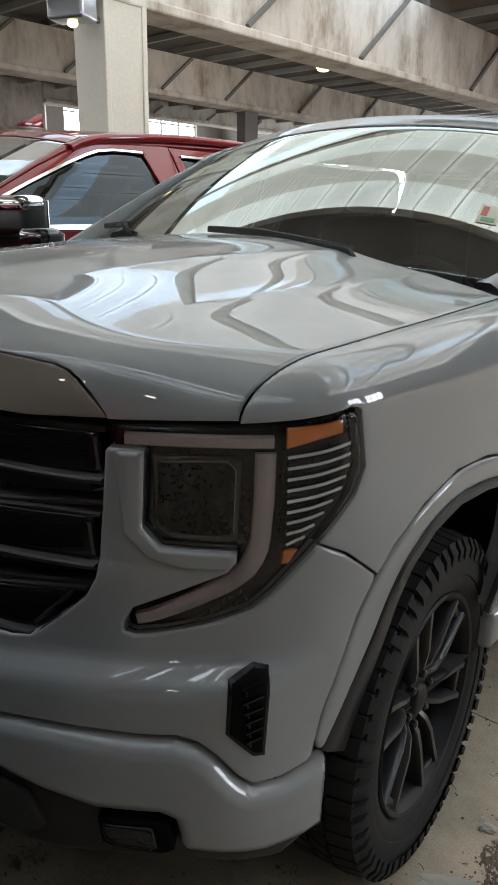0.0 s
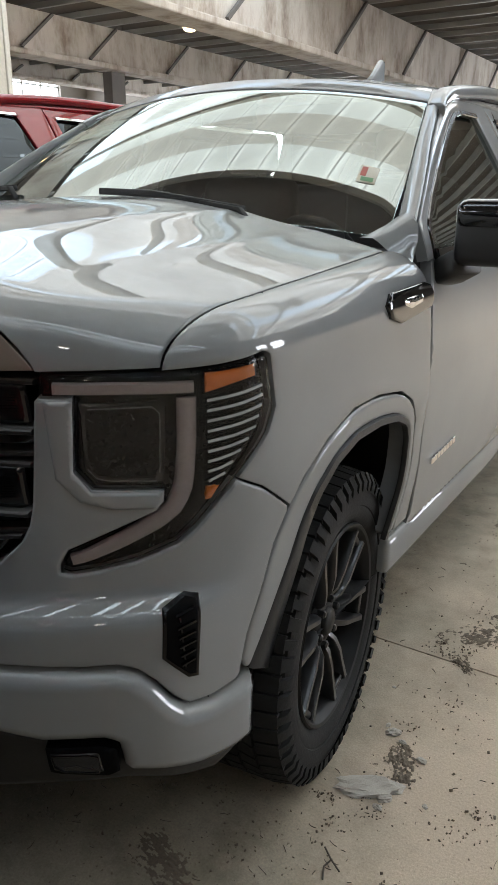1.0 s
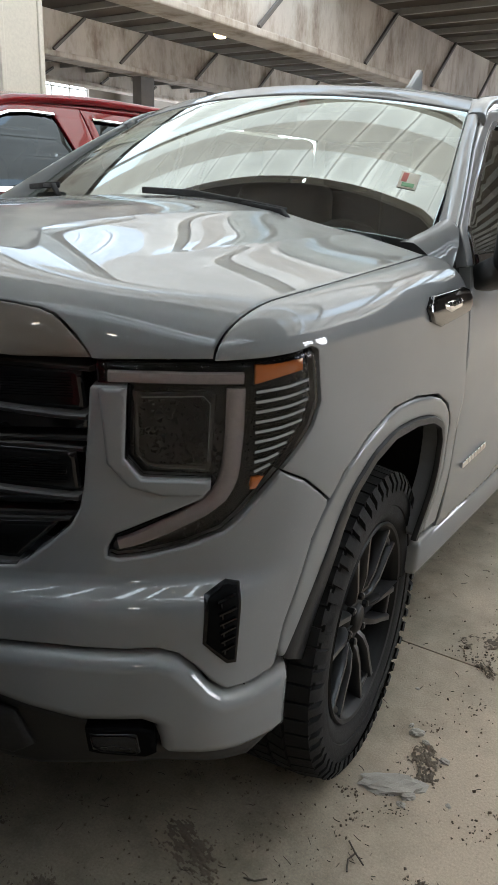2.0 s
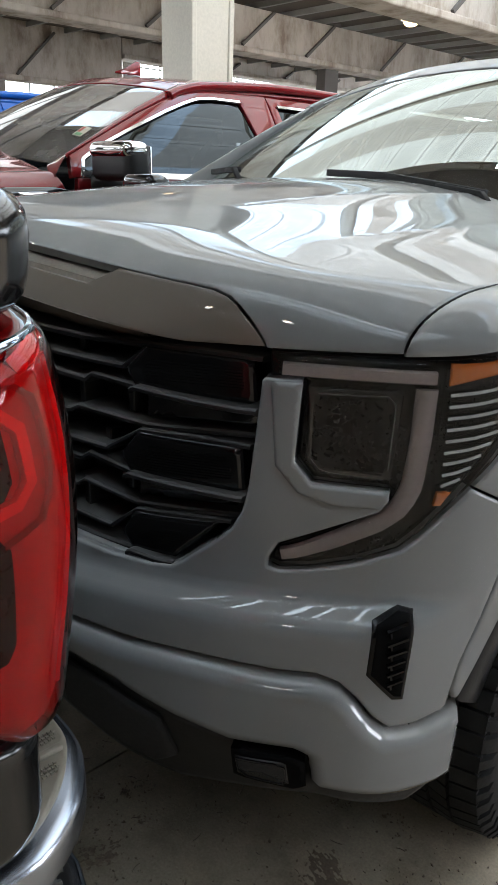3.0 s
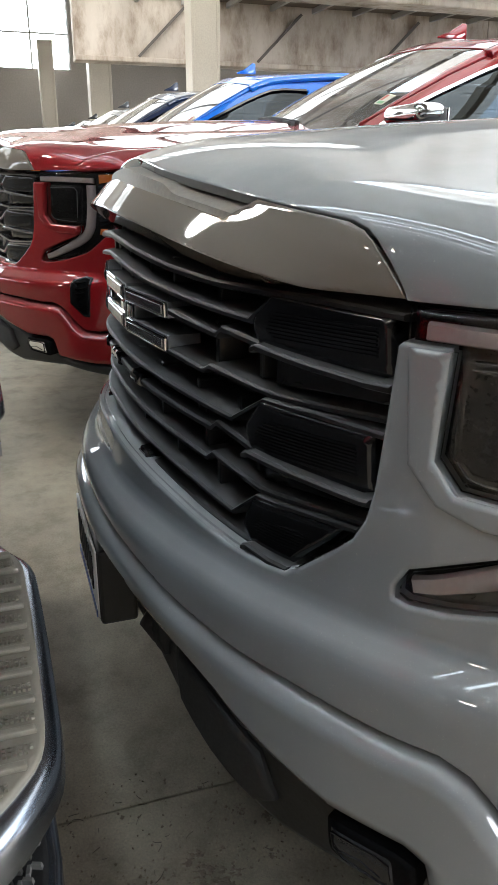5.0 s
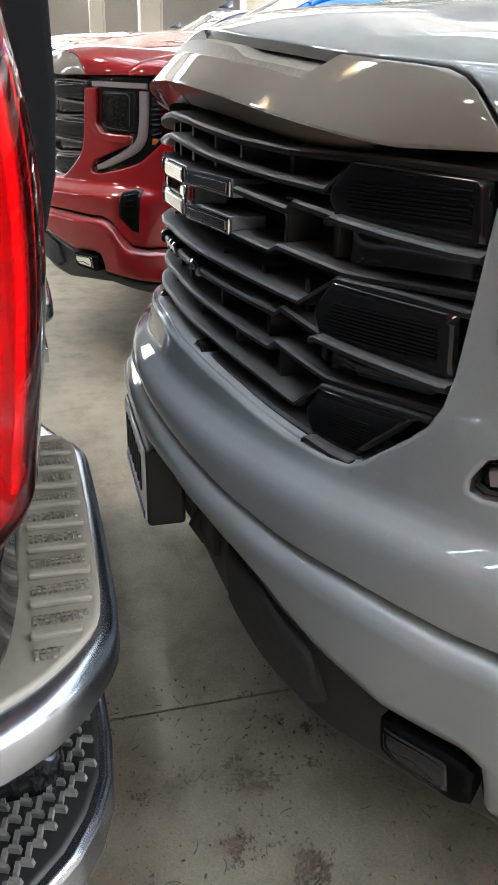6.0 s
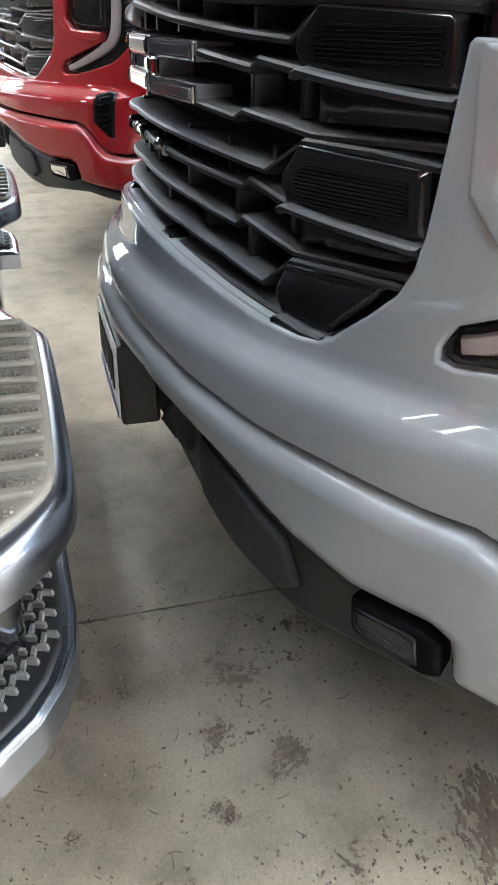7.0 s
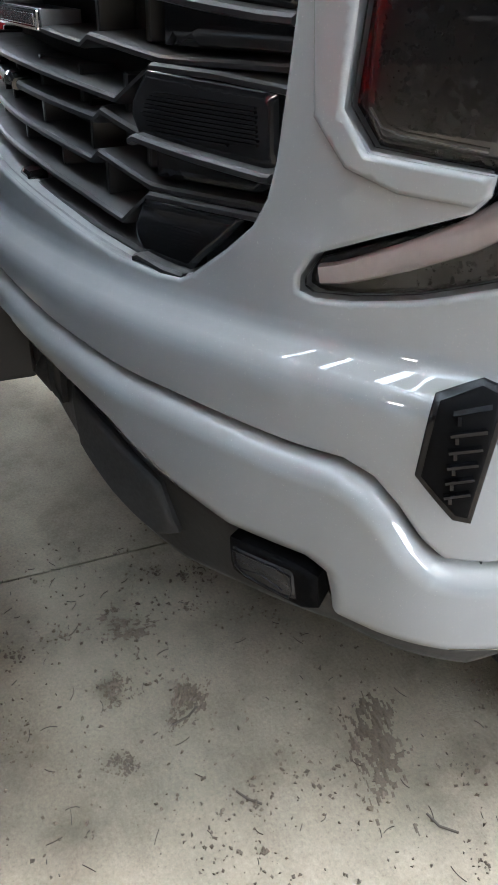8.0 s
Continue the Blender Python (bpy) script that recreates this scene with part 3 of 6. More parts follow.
def wheel_meshes():
    """Mesh data of tyre, tread block, rim, spoke and hub, round the x axis with the outer side to +x."""
    R = .410
    bm = lathe_bm([(-.11, .262), (-.132, .30), (-.138, .34), (-.130, .375), (-.105, .392), (0, .397), (.105, .392), (.130, .375), (.138, .34), (.136, .315), (.132, .313), (.133, .305), (.128, .285), (.118, .268), (.110, .262), (.09, .258)], 72)
    tyre, bm = bm, bmesh.new()
    # tread blocks
    for k in range(56):
        for row, (xa, xb, shift) in enumerate(((-.128, -.075, .0), (-.068, -.028, .5), (-.020, .022, .2), (.030, .068, .7), (.075, .128, .35))):
            a0 = 2 * math.pi * (k + shift) / 56
            w = 2 * math.pi / 56 * .43
            slant = .02 if row in (1, 3) else .0
            vs = []
            for x, da in ((xa, -w - slant), (xb, -w + slant), (xb, w + slant), (xa, w - slant)):
                lift = R - (.010 if abs(x) > .12 else 0)
                for rr in (R - .022, lift):
                    vs.append(bm.verts.new((x, rr * math.cos(a0 + da), rr * math.sin(a0 + da))))
            for i in range(4):
                j = (i + 1) % 4
                bm.faces.new((vs[2 * i], vs[2 * j], vs[2 * j + 1], vs[2 * i + 1]))
            bm.faces.new((vs[1], vs[3], vs[5], vs[7]))
        # shoulder lugs
        for s in (-1, 1):
            a0 = 2 * math.pi * (k + .35) / 56
            w = 2 * math.pi / 56 * (.34 if k % 2 else .24)
            vs = []
            for da in (-w, w):
                for x, rr in ((.122, .385), (.129, .402), (.143, .378), (.1425, .352)):
                    vs.append(bm.verts.new((s * x, rr * math.cos(a0 + da), rr * math.sin(a0 + da))))
            for i in range(3):
                bm.faces.new((vs[i], vs[i + 1], vs[i + 5], vs[i + 4]))
            bm.faces.new(vs[:4])
            bm.faces.new(vs[4:][::-1])
    bmesh.ops.recalc_face_normals(bm, faces=bm.faces)
    rim = lathe_bm([(-.10, .256), (-.09, .245), (-.03, .235), (.06, .238), (.10, .246), (.112, .262), (.122, .268), (.127, .264), (.124, .256), (.112, .248), (.104, .243), (.05, .23), (-.05, .225), (-.05, .05)], 72)
    # one pair of spokes: two flat bars with a slot between them, joined at the hub and at the rim
    spoke = bmesh.new()
    for s in (-1, 1):
        path = [(.066, .016 * s, .050), (.090, .024 * s, .085), (.099, .032 * s, .13), (.102, .037 * s, .19), (.106, .042 * s, .246)]
        rings = []
        for (x, y, r), w in zip(path, (.9, .9, .8, .8, .95)):
            rings.append([spoke.verts.new((x + h, y + a * w, r)) for a, h in ((-.0125, .004), (-.0075, .013), (.0075, .013), (.0125, .004), (.010, -.034), (-.010, -.034))])
        for i in range(len(rings) - 1):
            for k in range(6):
                spoke.faces.new((rings[i][k], rings[i][(k + 1) % 6], rings[i + 1][(k + 1) % 6], rings[i + 1][k]))
        spoke.faces.new(rings[0])
        spoke.faces.new(rings[-1])
    bmesh.ops.recalc_face_normals(spoke, faces=spoke.faces)
    web = box_bm((.070, -.036, .226), (.112, .036, .246), .008)
    inlay = box_bm((.050, -.030, .09), (.072, .030, .235), .006)
    hub = lathe_bm([(.03, .085), (.075, .082), (.088, .066), (.090, .040), (.100, .036), (.104, .030), (.105, .0005)], 32)
    nut = lathe_bm([(.080, .012), (.100, .011), (.104, .006), (.104, .0004)], 6)
    disc = lathe_bm([(-.02, .05), (-.02, .175), (.0, .175), (.0, .05)], 48)
    return tyre, bm, rim, spoke, web, inlay, hub, nut, disc


def make_mesh(name, bm, material, smooth=True, angle=35):
    me = bpy.data.meshes.new(name)
    bm.normal_update()
    for e in bm.edges:
        if len(e.link_faces) == 2 and e.calc_face_angle(0) > radians(angle):
            e.smooth = False
    bm.to_mesh(me)
    bm.free()
    me.materials.append(material)
    if smooth:
        me.polygons.foreach_set("use_smooth", [True] * len(me.polygons))
    return me


WM = wheel_meshes()
WHEEL = dict(zip(("tyre", "tyre_tread", "rim", "spoke", "spoke_web", "spoke_inlay", "hub_cap", "wheel_nut", "brake_disc"),
                 (make_mesh(n, b, m) for n, b, m in zip(("tyre", "tyre_tread", "rim", "spoke", "spoke_web", "spoke_inlay", "hub_cap", "wheel_nut", "brake_disc"), WM,
                                                       (TYRE, TYRE, RIM_BLACK, RIM_GREY, RIM_GREY, RIM_BLACK, RIM_BLACK, RIM_GREY, STEEL)))))


def child(name, mesh, parent, m=None, label=""):
    ob = new(name, mesh)
    ob.parent = parent
    if m is not None:
        ob.matrix_basis = m
    if label:
        ob["label"] = label
    return ob


def wheel(truck, x, y, left):
    hub = new("wheel")
    hub.parent = truck
    hub.matrix_basis = pose(x, y, .400, 0, 0, (0 if left else 180) + (6 if y < 2 else 0)) @ Matrix.Diagonal((1, .975, .975, 1))
    hub["label"] = "black six-spoke alloy wheel with an all-terrain tyre"
    child("tyre", WHEEL["tyre"], hub)
    tagged(child("tyre_tread", WHEEL["tyre_tread"], hub, label="chunky tread blocks"), kind="stuff")
    child("rim", WHEEL["rim"], hub, label="gloss black alloy rim")
    child("brake_disc", WHEEL["brake_disc"], hub)
    child("hub_cap", WHEEL["hub_cap"], hub)
    for k in range(6):
        turn = pose(0, 0, 0, 60 * k + 14)
        child("spoke", WHEEL["spoke"], hub, turn)
        child("spoke_web", WHEEL["spoke_web"], hub, turn)
        child("spoke_inlay", WHEEL["spoke_inlay"], hub, turn)
        child("wheel_nut", WHEEL["wheel_nut"], hub, pose(0, 0, 0, 60 * k + 44) @ pose(0, 0, .062))


def ribbon(name, path, surface, width, height, material, parent, offset=0.0, label="", mirror=False, taper=None, round_=.4):
    """A rounded bar that follows a path on a surface, raised by height."""
    p = np.array(path, float)
    # even steps along the path
    seg = np.r_[0, np.cumsum(np.linalg.norm(np.diff(p, axis=0), axis=1))]
    n = max(2, int(seg[-1] / .02) + 1)
    s = np.linspace(0, seg[-1], n)
    p = np.stack([np.interp(s, seg, p[:, 0]), np.interp(s, seg, p[:, 1])], 1)
    t = np.gradient(p, axis=0)
    t /= np.linalg.norm(t, axis=1)[:, None]
    side = np.stack([-t[:, 1], t[:, 0]], 1)
    w = np.full(n, width) if taper is None else np.interp(np.linspace(0, 1, n), np.linspace(0, 1, len(taper)), taper)
    bm = bmesh.new()
    rings = []
    prof = [(-1, 0), (-1, 1 - round_), (-1 + round_ * .6, 1), (1 - round_ * .6, 1), (1, 1 - round_), (1, 0)]
    for k in range(n):
        ring = []
        for a, b in prof:
            q = p[k] + side[k] * a * w[k] / 2
            pt = surface(q[:1], q[1:])[0]
            e = 1e-3
            nn = np.cross(surface(q[:1] + e, q[1:])[0] - surface(q[:1] - e, q[1:])[0], surface(q[:1], q[1:] + e)[0] - surface(q[:1], q[1:] - e)[0])
            nn /= max(np.linalg.norm(nn), 1e-9)
            pt = pt + nn * (offset + height * b)
            ring.append(bm.verts.new((-pt[0] if mirror else pt[0], pt[1], pt[2])))
        rings.append(ring)
    for k in range(n - 1):
        for i in range(len(prof) - 1):
            bm.faces.new((rings[k][i], rings[k][i + 1], rings[k + 1][i + 1], rings[k + 1][i]))
    bm.faces.new(rings[0])
    bm.faces.new(rings[-1][::-1])
    bmesh.ops.recalc_face_normals(bm, faces=bm.faces)
    me = make_mesh(name, bm, material, True, 50)
    return child(name, me, parent, None, label)


def shelf(name, path, surface, depth, height, material, parent, offset=0.0, label=""):
    """A thin slat behind the skin: its front edge on the surface, its flat top reaching back."""
    p = np.array(path, float)
    seg = np.r_[0, np.cumsum(np.linalg.norm(np.diff(p, axis=0), axis=1))]
    s = np.unique(np.r_[np.linspace(0, seg[-1], max(2, int(seg[-1] / .03))), seg])
    p = np.stack([np.interp(s, seg, p[:, 0]), np.interp(s, seg, p[:, 1])], 1)
    bm = bmesh.new()
    rings = []
    for u, v in p:
        a = surface(np.array([u]), np.array([v]))[0]
        rings.append([bm.verts.new((a[0], a[1] + offset + dy, a[2] + dz)) for dy, dz in ((0.004, 0), (0, -height * .3), (0, -height * .8), (.006, -height), (depth, -height * .7), (depth, .004))])
    for r, q in zip(rings, rings[1:]):
        for i in range(6):
            bm.faces.new((r[i], r[(i + 1) % 6], q[(i + 1) % 6], q[i]))
    bm.faces.new(rings[0])
    bm.faces.new(rings[-1][::-1])
    bmesh.ops.recalc_face_normals(bm, faces=bm.faces)
    me = make_mesh(name, bm, material, True, 30)
    return child(name, me, parent, None, label)


def headlamp(truck, mirror):
    lamp = panel("headlamp", LAMP_TOP + LAMP_OUT + LAMP_SLOT + LAMP_IN, skin, LAMP_DARK, truck, .02, -.022, (.004, .002), .06, "dark smoked headlamp with C-shaped light guide", mirror=mirror)
    # light guides: along the top, down the outer side, and along the slot
    ribbon("light_guide", [(.812, 1.136), (.90, 1.134), (1.045, 1.129)], skin, .021, .010, LAMP_TUBE, lamp, -.021, "frosted light guide", mirror)
    ribbon("light_guide", [(1.033, 1.112), (1.031, 1.03), (1.024, .955), (1.008, .918), (.975, .893), (.917, .863), (.85, .833), (.822, .826)], skin, .03, .010, LAMP_TUBE, lamp, -.021, "frosted light guide", mirror, taper=[.034, .034, .034, .036, .034, .030, .027, .022])
    # projector box
    box = panel("projector_frame", [(.852, 1.110), (.995, 1.110), (.998, 1.095), (.990, .968), (.985, .962), (.872, .970), (.853, .994)], skin, GLOSS_BLACK, lamp, .02, -.014, (.006, .005), .03, mirror=mirror)
    panel("projector_recess", [(.862, 1.098), (.984, 1.098), (.980, .978), (.878, .982), (.862, 1.0)], skin, LAMP_DARK, box, .025, -.010, (.003, .002), .004, mirror=mirror)
    for cu, cv in ((.893, 1.062), (.950, 1.062), (.895, 1.012), (.950, 1.012)):
        panel("projector_lens", [(cu - .022, cv - .019), (cu + .022, cv - .019), (cu + .022, cv + .019), (cu - .022, cv + .019)], skin, LAMP_DARK, box, .012, -.009, (.010, .005), .006, "small dark projector", mirror=mirror)
    ribbon("frame_edge", [(.868, 1.103), (.975, 1.103), (.985, 1.095), (.981, .985)], skin, .0016, .003, EMBLEM_DIM, box, -.006, "pale moulded edge", mirror)
    ribbon("frame_edge", [(.862, .998), (.878, .978), (.975, .970)], skin, .0016, .003, EMBLEM_DIM, box, -.006, "pale moulded edge", mirror)
    # scattered metal slivers modelled in place of glints on the lens
    glint = random.Random(5)
    for k in range(9):
        gu, gv = glint.uniform(.872, .972), glint.triangular(.985, 1.088, .99)
        ribbon("lens_facet", [(gu, gv), (gu + glint.uniform(-.002, .004), gv + glint.uniform(-.004, .004) + .0011)], skin, .0022, .003, RIB_METAL, box, -.004, "small metal sliver standing for a glint", mirror)
    # turn-signal wing with slats
    wing = panel("signal_reflector", [(1.062, 1.155), (1.135, 1.157), (1.178, 1.163), (1.190, 1.13), (1.196, 1.075), (1.176, 1.032), (1.13, .985), (1.085, .937), (1.062, .920), (1.058, .95)], skin, LAMP_DARK, lamp, .02, -.017, (.003, .002), .01, mirror=mirror)
    panel("amber_reflector", [(1.066, 1.152), (1.135, 1.153), (1.168, 1.156), (1.170, 1.134), (1.12, 1.128), (1.066, 1.118)], skin, AMBER, wing, .02, -.010, (.003, .003), .006, "amber reflector", mirror=mirror)
    panel("amber_marker", [(1.064, .945), (1.088, .945), (1.072, .922), (1.060, .922)], skin, AMBER, wing, .01, -.008, (.003, .003), .006, "amber marker", mirror=mirror)
    for k in range(9):
        z = 1.105 - .0185 * k
        end = np.interp(z, [.93, .985, 1.032, 1.075, 1.13], [1.08, 1.128, 1.172, 1.190, 1.186])
        ribbon("reflector_slat", [(1.066, z), ((1.066 + end) / 2, z + .004), (end - .006, z + .011)], skin, .007, .008, REFLECT, wing, -.014, "bright slat", mirror)
    lens = panel("lens", [(a, b - .002) for a, b in LAMP_TOP] + LAMP_OUT + LAMP_SLOT + LAMP_IN, skin, LENS, lamp, .02, .000, (.010, .008), .004, "clear lens", mirror=mirror)
    lens.visible_shadow = False
    return lamp


def emblem_ring(u0, u1, z0, z1, parent, depth=.05, w=.022, gap=False):
    """A plain block-shaped ring: deep grey sides, a chrome face and a dark inlay. gap: part of the right bar is missing."""
    ring = new("emblem_block")
    ring.parent, ring["label"] = parent, "chrome-faced block-shaped emblem piece"
    m = (z0 + z1) / 2
    bars = [(u0, u1, z1 - w, z1), (u0, u1, z0, z0 + w), (u0, u0 + w, z0 + w, z1 - w)]
    if not gap:
        bars.append((u1 - w, u1, z0 + w, z1 - w))
    for a, b, c, d in bars:
        y = skin(np.array([(a + b) / 2]), np.array([c]))[0][1]
        slope = (skin(np.array([b]), np.array([c]))[0][1] - skin(np.array([a]), np.array([c]))[0][1]) / (b - a)
        turn = Matrix.Translation(((a + b) / 2, y + .042, (c + d) / 2)) @ Matrix.Rotation(math.atan(slope), 4, 'Z')
        h, k = (b - a) / 2, (d - c) / 2
        part("emblem_side", box_bm((-h, -.006, -k), (h, depth, k)), EMBLEM_SIDE, ring).matrix_basis = turn
        part("emblem_face", box_bm((-h, -.014, -k), (h, -.0065, k), .004), CHROME, ring, "chrome face").matrix_basis = turn
        if h > .02 and k > .008:
            part("emblem_inlay", box_bm((-h + .008, -.0155, -k + .006), (h - .008, -.013, k - .006), .001), GRILLE_CHROME, ring, "smoked metal inlay").matrix_basis = turn
    return ring


def grille(truck):
    g = panel("grille", both([(0, 1.225), (.29, 1.202), (.46, 1.180), (.62, 1.158), (.772, 1.164), (.779, 1.11), (.768, 1.02), (.757, .935), (.735, .875), (.69, .83), (.64, .79), (.525, .792), (.366, .812), (.209, .828), (0, .838)]), skin, MATT_BLACK, truck, .04, -.10, (.004, .003), .03, "black slatted grille with smoked corner blocks")
    across = lambda half: [(-u, z) for u, z in half[::-1] if u > 1e-6] + list(half)
    # three tiers, each a slat that climbs to the corner pod, a stepped slat to the pod's ledge, and a stepped slat between the tiers
    top = [(0, 1.193), (.12, 1.186), (.231, 1.175), (.323, 1.166), (.447, 1.159), (.56, 1.158), (.62, 1.158)]
    climb = [[(0, 1.158), (.09, 1.151), (.232, 1.137), (.40, 1.124), (.528, 1.117), (.580, 1.158), (.651, 1.157), (.766, 1.151)],
             [(0, .995), (.24, .986), (.416, .976), (.492, .970), (.559, 1.012), (.652, 1.012), (.750, 1.006)],
             [(0, .868), (.25, .857), (.40, .842), (.497, .826), (.549, .867), (.640, .871), (.722, .873)]]
    step = [[(0, .963), (.286, .949), (.436, .942), (.452, .953), (.546, .932)],
            [(0, .828), (.254, .816), (.435, .800), (.549, .788)]]
    between = [[(0, .914), (.248, .901), (.421, .888), (.438, .900), (.548, .877), (.730, .884)]]
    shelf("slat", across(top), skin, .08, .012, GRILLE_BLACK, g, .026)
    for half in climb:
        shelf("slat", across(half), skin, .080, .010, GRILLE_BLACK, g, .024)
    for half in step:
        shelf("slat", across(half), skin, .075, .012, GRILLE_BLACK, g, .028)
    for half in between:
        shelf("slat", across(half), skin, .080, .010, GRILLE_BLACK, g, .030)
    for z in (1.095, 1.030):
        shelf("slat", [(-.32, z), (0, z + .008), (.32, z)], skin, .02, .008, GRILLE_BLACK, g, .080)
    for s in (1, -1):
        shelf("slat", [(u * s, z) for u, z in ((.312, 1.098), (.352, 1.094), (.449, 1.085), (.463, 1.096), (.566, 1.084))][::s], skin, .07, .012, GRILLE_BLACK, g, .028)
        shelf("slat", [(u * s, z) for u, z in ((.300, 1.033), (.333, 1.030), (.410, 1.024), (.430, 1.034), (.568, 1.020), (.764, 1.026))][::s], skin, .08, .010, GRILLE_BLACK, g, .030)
    # uprights between the slats
    for z0, z1, us in ((1.120, 1.165, (.06, .19, .285, .42)), (1.035, 1.085, (.416, .518)), (.950, .985, (.10, .23, .36, .47)), (.895, .945, (.05, .229, .384, .513)), (.842, .885, (.13, .29, .42))):
        for u in us:
            for s in (1, -1):
                a = skin(np.array([u * s]), np.array([z0]))[0]
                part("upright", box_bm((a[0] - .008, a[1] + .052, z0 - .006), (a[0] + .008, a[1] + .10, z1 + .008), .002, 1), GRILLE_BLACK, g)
    # small steps moulded on the slats' front edges
    for u, z in ((.165, .957), (.20, .822), (.02, .962)):
        for s in (1, -1):
            shelf("slat_step", [((u - .022) * s, z + .001), ((u - .014) * s, z + .007), ((u + .014) * s, z + .006), ((u + .022) * s, z - .001)][::s], skin, .03, .016, GLOSS_BLACK, g, .022)
    shelf("grille_sill", [(-.70, .836), (-.645, .79), (-.60, .779), (-.525, .783), (-.366, .803), (-.209, .819), (0, .829), (.209, .819), (.366, .803), (.525, .783), (.60, .779), (.645, .79), (.70, .836)], skin, .13, .012, PAINT_GREY, g, .012, "painted sill below the grille")
    # smoked corner pods: a swollen block under the climbing slat, a ribbed insert in it and a ledge below
    pods = (([(.562, 1.083), (.543, 1.112), (.585, 1.153), (.766, 1.146), (.773, 1.078), (.76, 1.073), (.60, 1.082)],
             [(.574, 1.108), (.584, 1.127), (.604, 1.135), (.752, 1.136), (.756, 1.093), (.61, 1.095), (.586, 1.098)],
             [(.556, 1.084), (.566, 1.088), (.65, 1.078), (.734, 1.071), (.770, 1.070)]),
            ([(.548, .932), (.530, .962), (.565, 1.007), (.750, 1.001), (.757, .928), (.74, .922), (.58, .931)],
             [(.556, .957), (.566, .976), (.586, .984), (.732, .988), (.738, .943), (.596, .936), (.568, .944)],
             [(.542, .932), (.552, .936), (.64, .928), (.742, .921), (.752, .922)]),
            ([(.551, .790), (.530, .815), (.555, .861), (.718, .867), (.690, .838), (.645, .798), (.636, .788)],
             [(.556, .815), (.566, .832), (.580, .838), (.672, .842), (.644, .808), (.60, .803)],
             [(.544, .790), (.554, .794), (.60, .787), (.632, .786)]))
    for s in (1, -1):
        for body, insert, ledge in pods:
            pod = panel("corner_pod", [(u * s, z) for u, z in body], skin, POD_BLACK, g, .015, -.018, (.010, .008), .05, "smoked gloss black corner pod")
            field = panel("ribbed_insert", [(u * s, z) for u, z in insert], skin, POD_BLACK, pod, .015, -.0175, (.003, .001), .003, "dark ribbed insert", soft=1)
            box = np.array(insert)
            z = box[:, 1].min() + .005
            while z < box[:, 1].max() - .003:
                row = np.linspace(box[:, 0].min(), box[:, 0].max(), 120)
                ok = row[inside(box, np.stack([row, np.full(120, z)], 1))]
                if len(ok) > 20:
                    ribbon("rib", [((ok[0] + .004) * s, z), ((ok[-1] - .004) * s, z)], skin, .0026, .0024, RIB_METAL, field, -.0174)
                z += .0046
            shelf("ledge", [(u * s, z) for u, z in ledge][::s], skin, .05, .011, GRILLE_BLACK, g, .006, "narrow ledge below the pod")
        panel("corner_panel", [(.575 * s, 1.030), (.768 * s, 1.034), (.772 * s, 1.066), (.575 * s, 1.076)], skin, GLOSS_BLACK, g, .03, -.040, (.004, .003), .03)
        panel("corner_panel", [(.556 * s, .884), (.738 * s, .890), (.752 * s, .916), (.556 * s, .924)], skin, GLOSS_BLACK, g, .03, -.040, (.004, .003), .03)
    # emblem of plain chrome blocks
    emblem_ring(-.305, -.118, 1.026, 1.108, g, w=.024)
    emblem_ring(-.094, .094, 1.026, 1.108, g, w=.030)
    emblem_ring(.116, .306, 1.026, 1.106, g, w=.026, gap=True)
    return g


def door(truck, y0, y1, mirror, front):
    belt = 1.262
    if front:
        glass = [(1.425, belt + .008), (1.447, 1.35), (1.561, 1.42), (1.714, 1.496), (1.939, 1.60), (2.059, 1.65), (2.14, 1.678), (2.236, 1.69), (y1 - .19, 1.69), (y1 - .10, belt + .008)]
    else:
        glass = [(y0 + .055, belt + .008), (y0 + .055, 1.685), (3.35, 1.68), (3.52, 1.64), (3.60, belt + .03), (3.56, belt + .008)]
    d = panel("door", [(y0, .50)] + ([(y1, .50), (y1, belt), (y0 + .02, belt), (y0 - .01, 1.05)] if front else [(3.30, .50), (3.42, .62), (3.58, .80), (y1, .98), (y1, belt), (y0, belt)]), door_skin, PAINT_GREY, truck, .04, 0, (.006, .005), .03, "painted crew cab door", mirror=mirror)
    frame_out = ([(y0 - .005, belt + .003), (1.392, 1.36), (1.497, 1.42), (1.631, 1.493), (1.788, 1.577), (1.985, 1.67), (2.09, 1.71), (2.20, 1.737), (y1, 1.74), (y1, belt + .003)] if front else [(y0, belt + .003), (y0, 1.735), (3.45, 1.73), (3.60, 1.69), (3.66, 1.60), (y1, belt + .003)])
    ring = frame_out + [(glass[-1][0], belt + .003)] + glass[::-1] + [(glass[0][0], belt + .003)]
    panel("window_frame", ring, door_skin, PAINT_GREY, d, .04, 0, (.005, .004), .03, mirror=mirror)
    pane = panel("window_pane", glass, door_skin, GLASS if front else PRIVACY, d, .06, -.012, (.004, .003), .004, "side window glass", mirror=mirror)
    pane.visible_shadow = False
    ribbon("window_trim", [(a, b - .002) for a, b in glass[:-1]] if front else glass[1:-1], door_skin, .016, .007, GLOSS_BLACK, d, -.002, mirror=mirror)
    ribbon("belt_moulding", [(glass[0][0] + .004, belt + .014), (y1 - .03, belt + .014)], door_skin, .030, .014, GLOSS_BLACK, d, 0.0, mirror=mirror)
    h = y1 - .22 if front else y1 - .25
    ribbon("handle", [(h, 1.12), (h + .09, 1.123), (h + .19, 1.12)], door_skin, .030, .040, PAINT_GREY, d, .004, mirror=mirror)
    return d


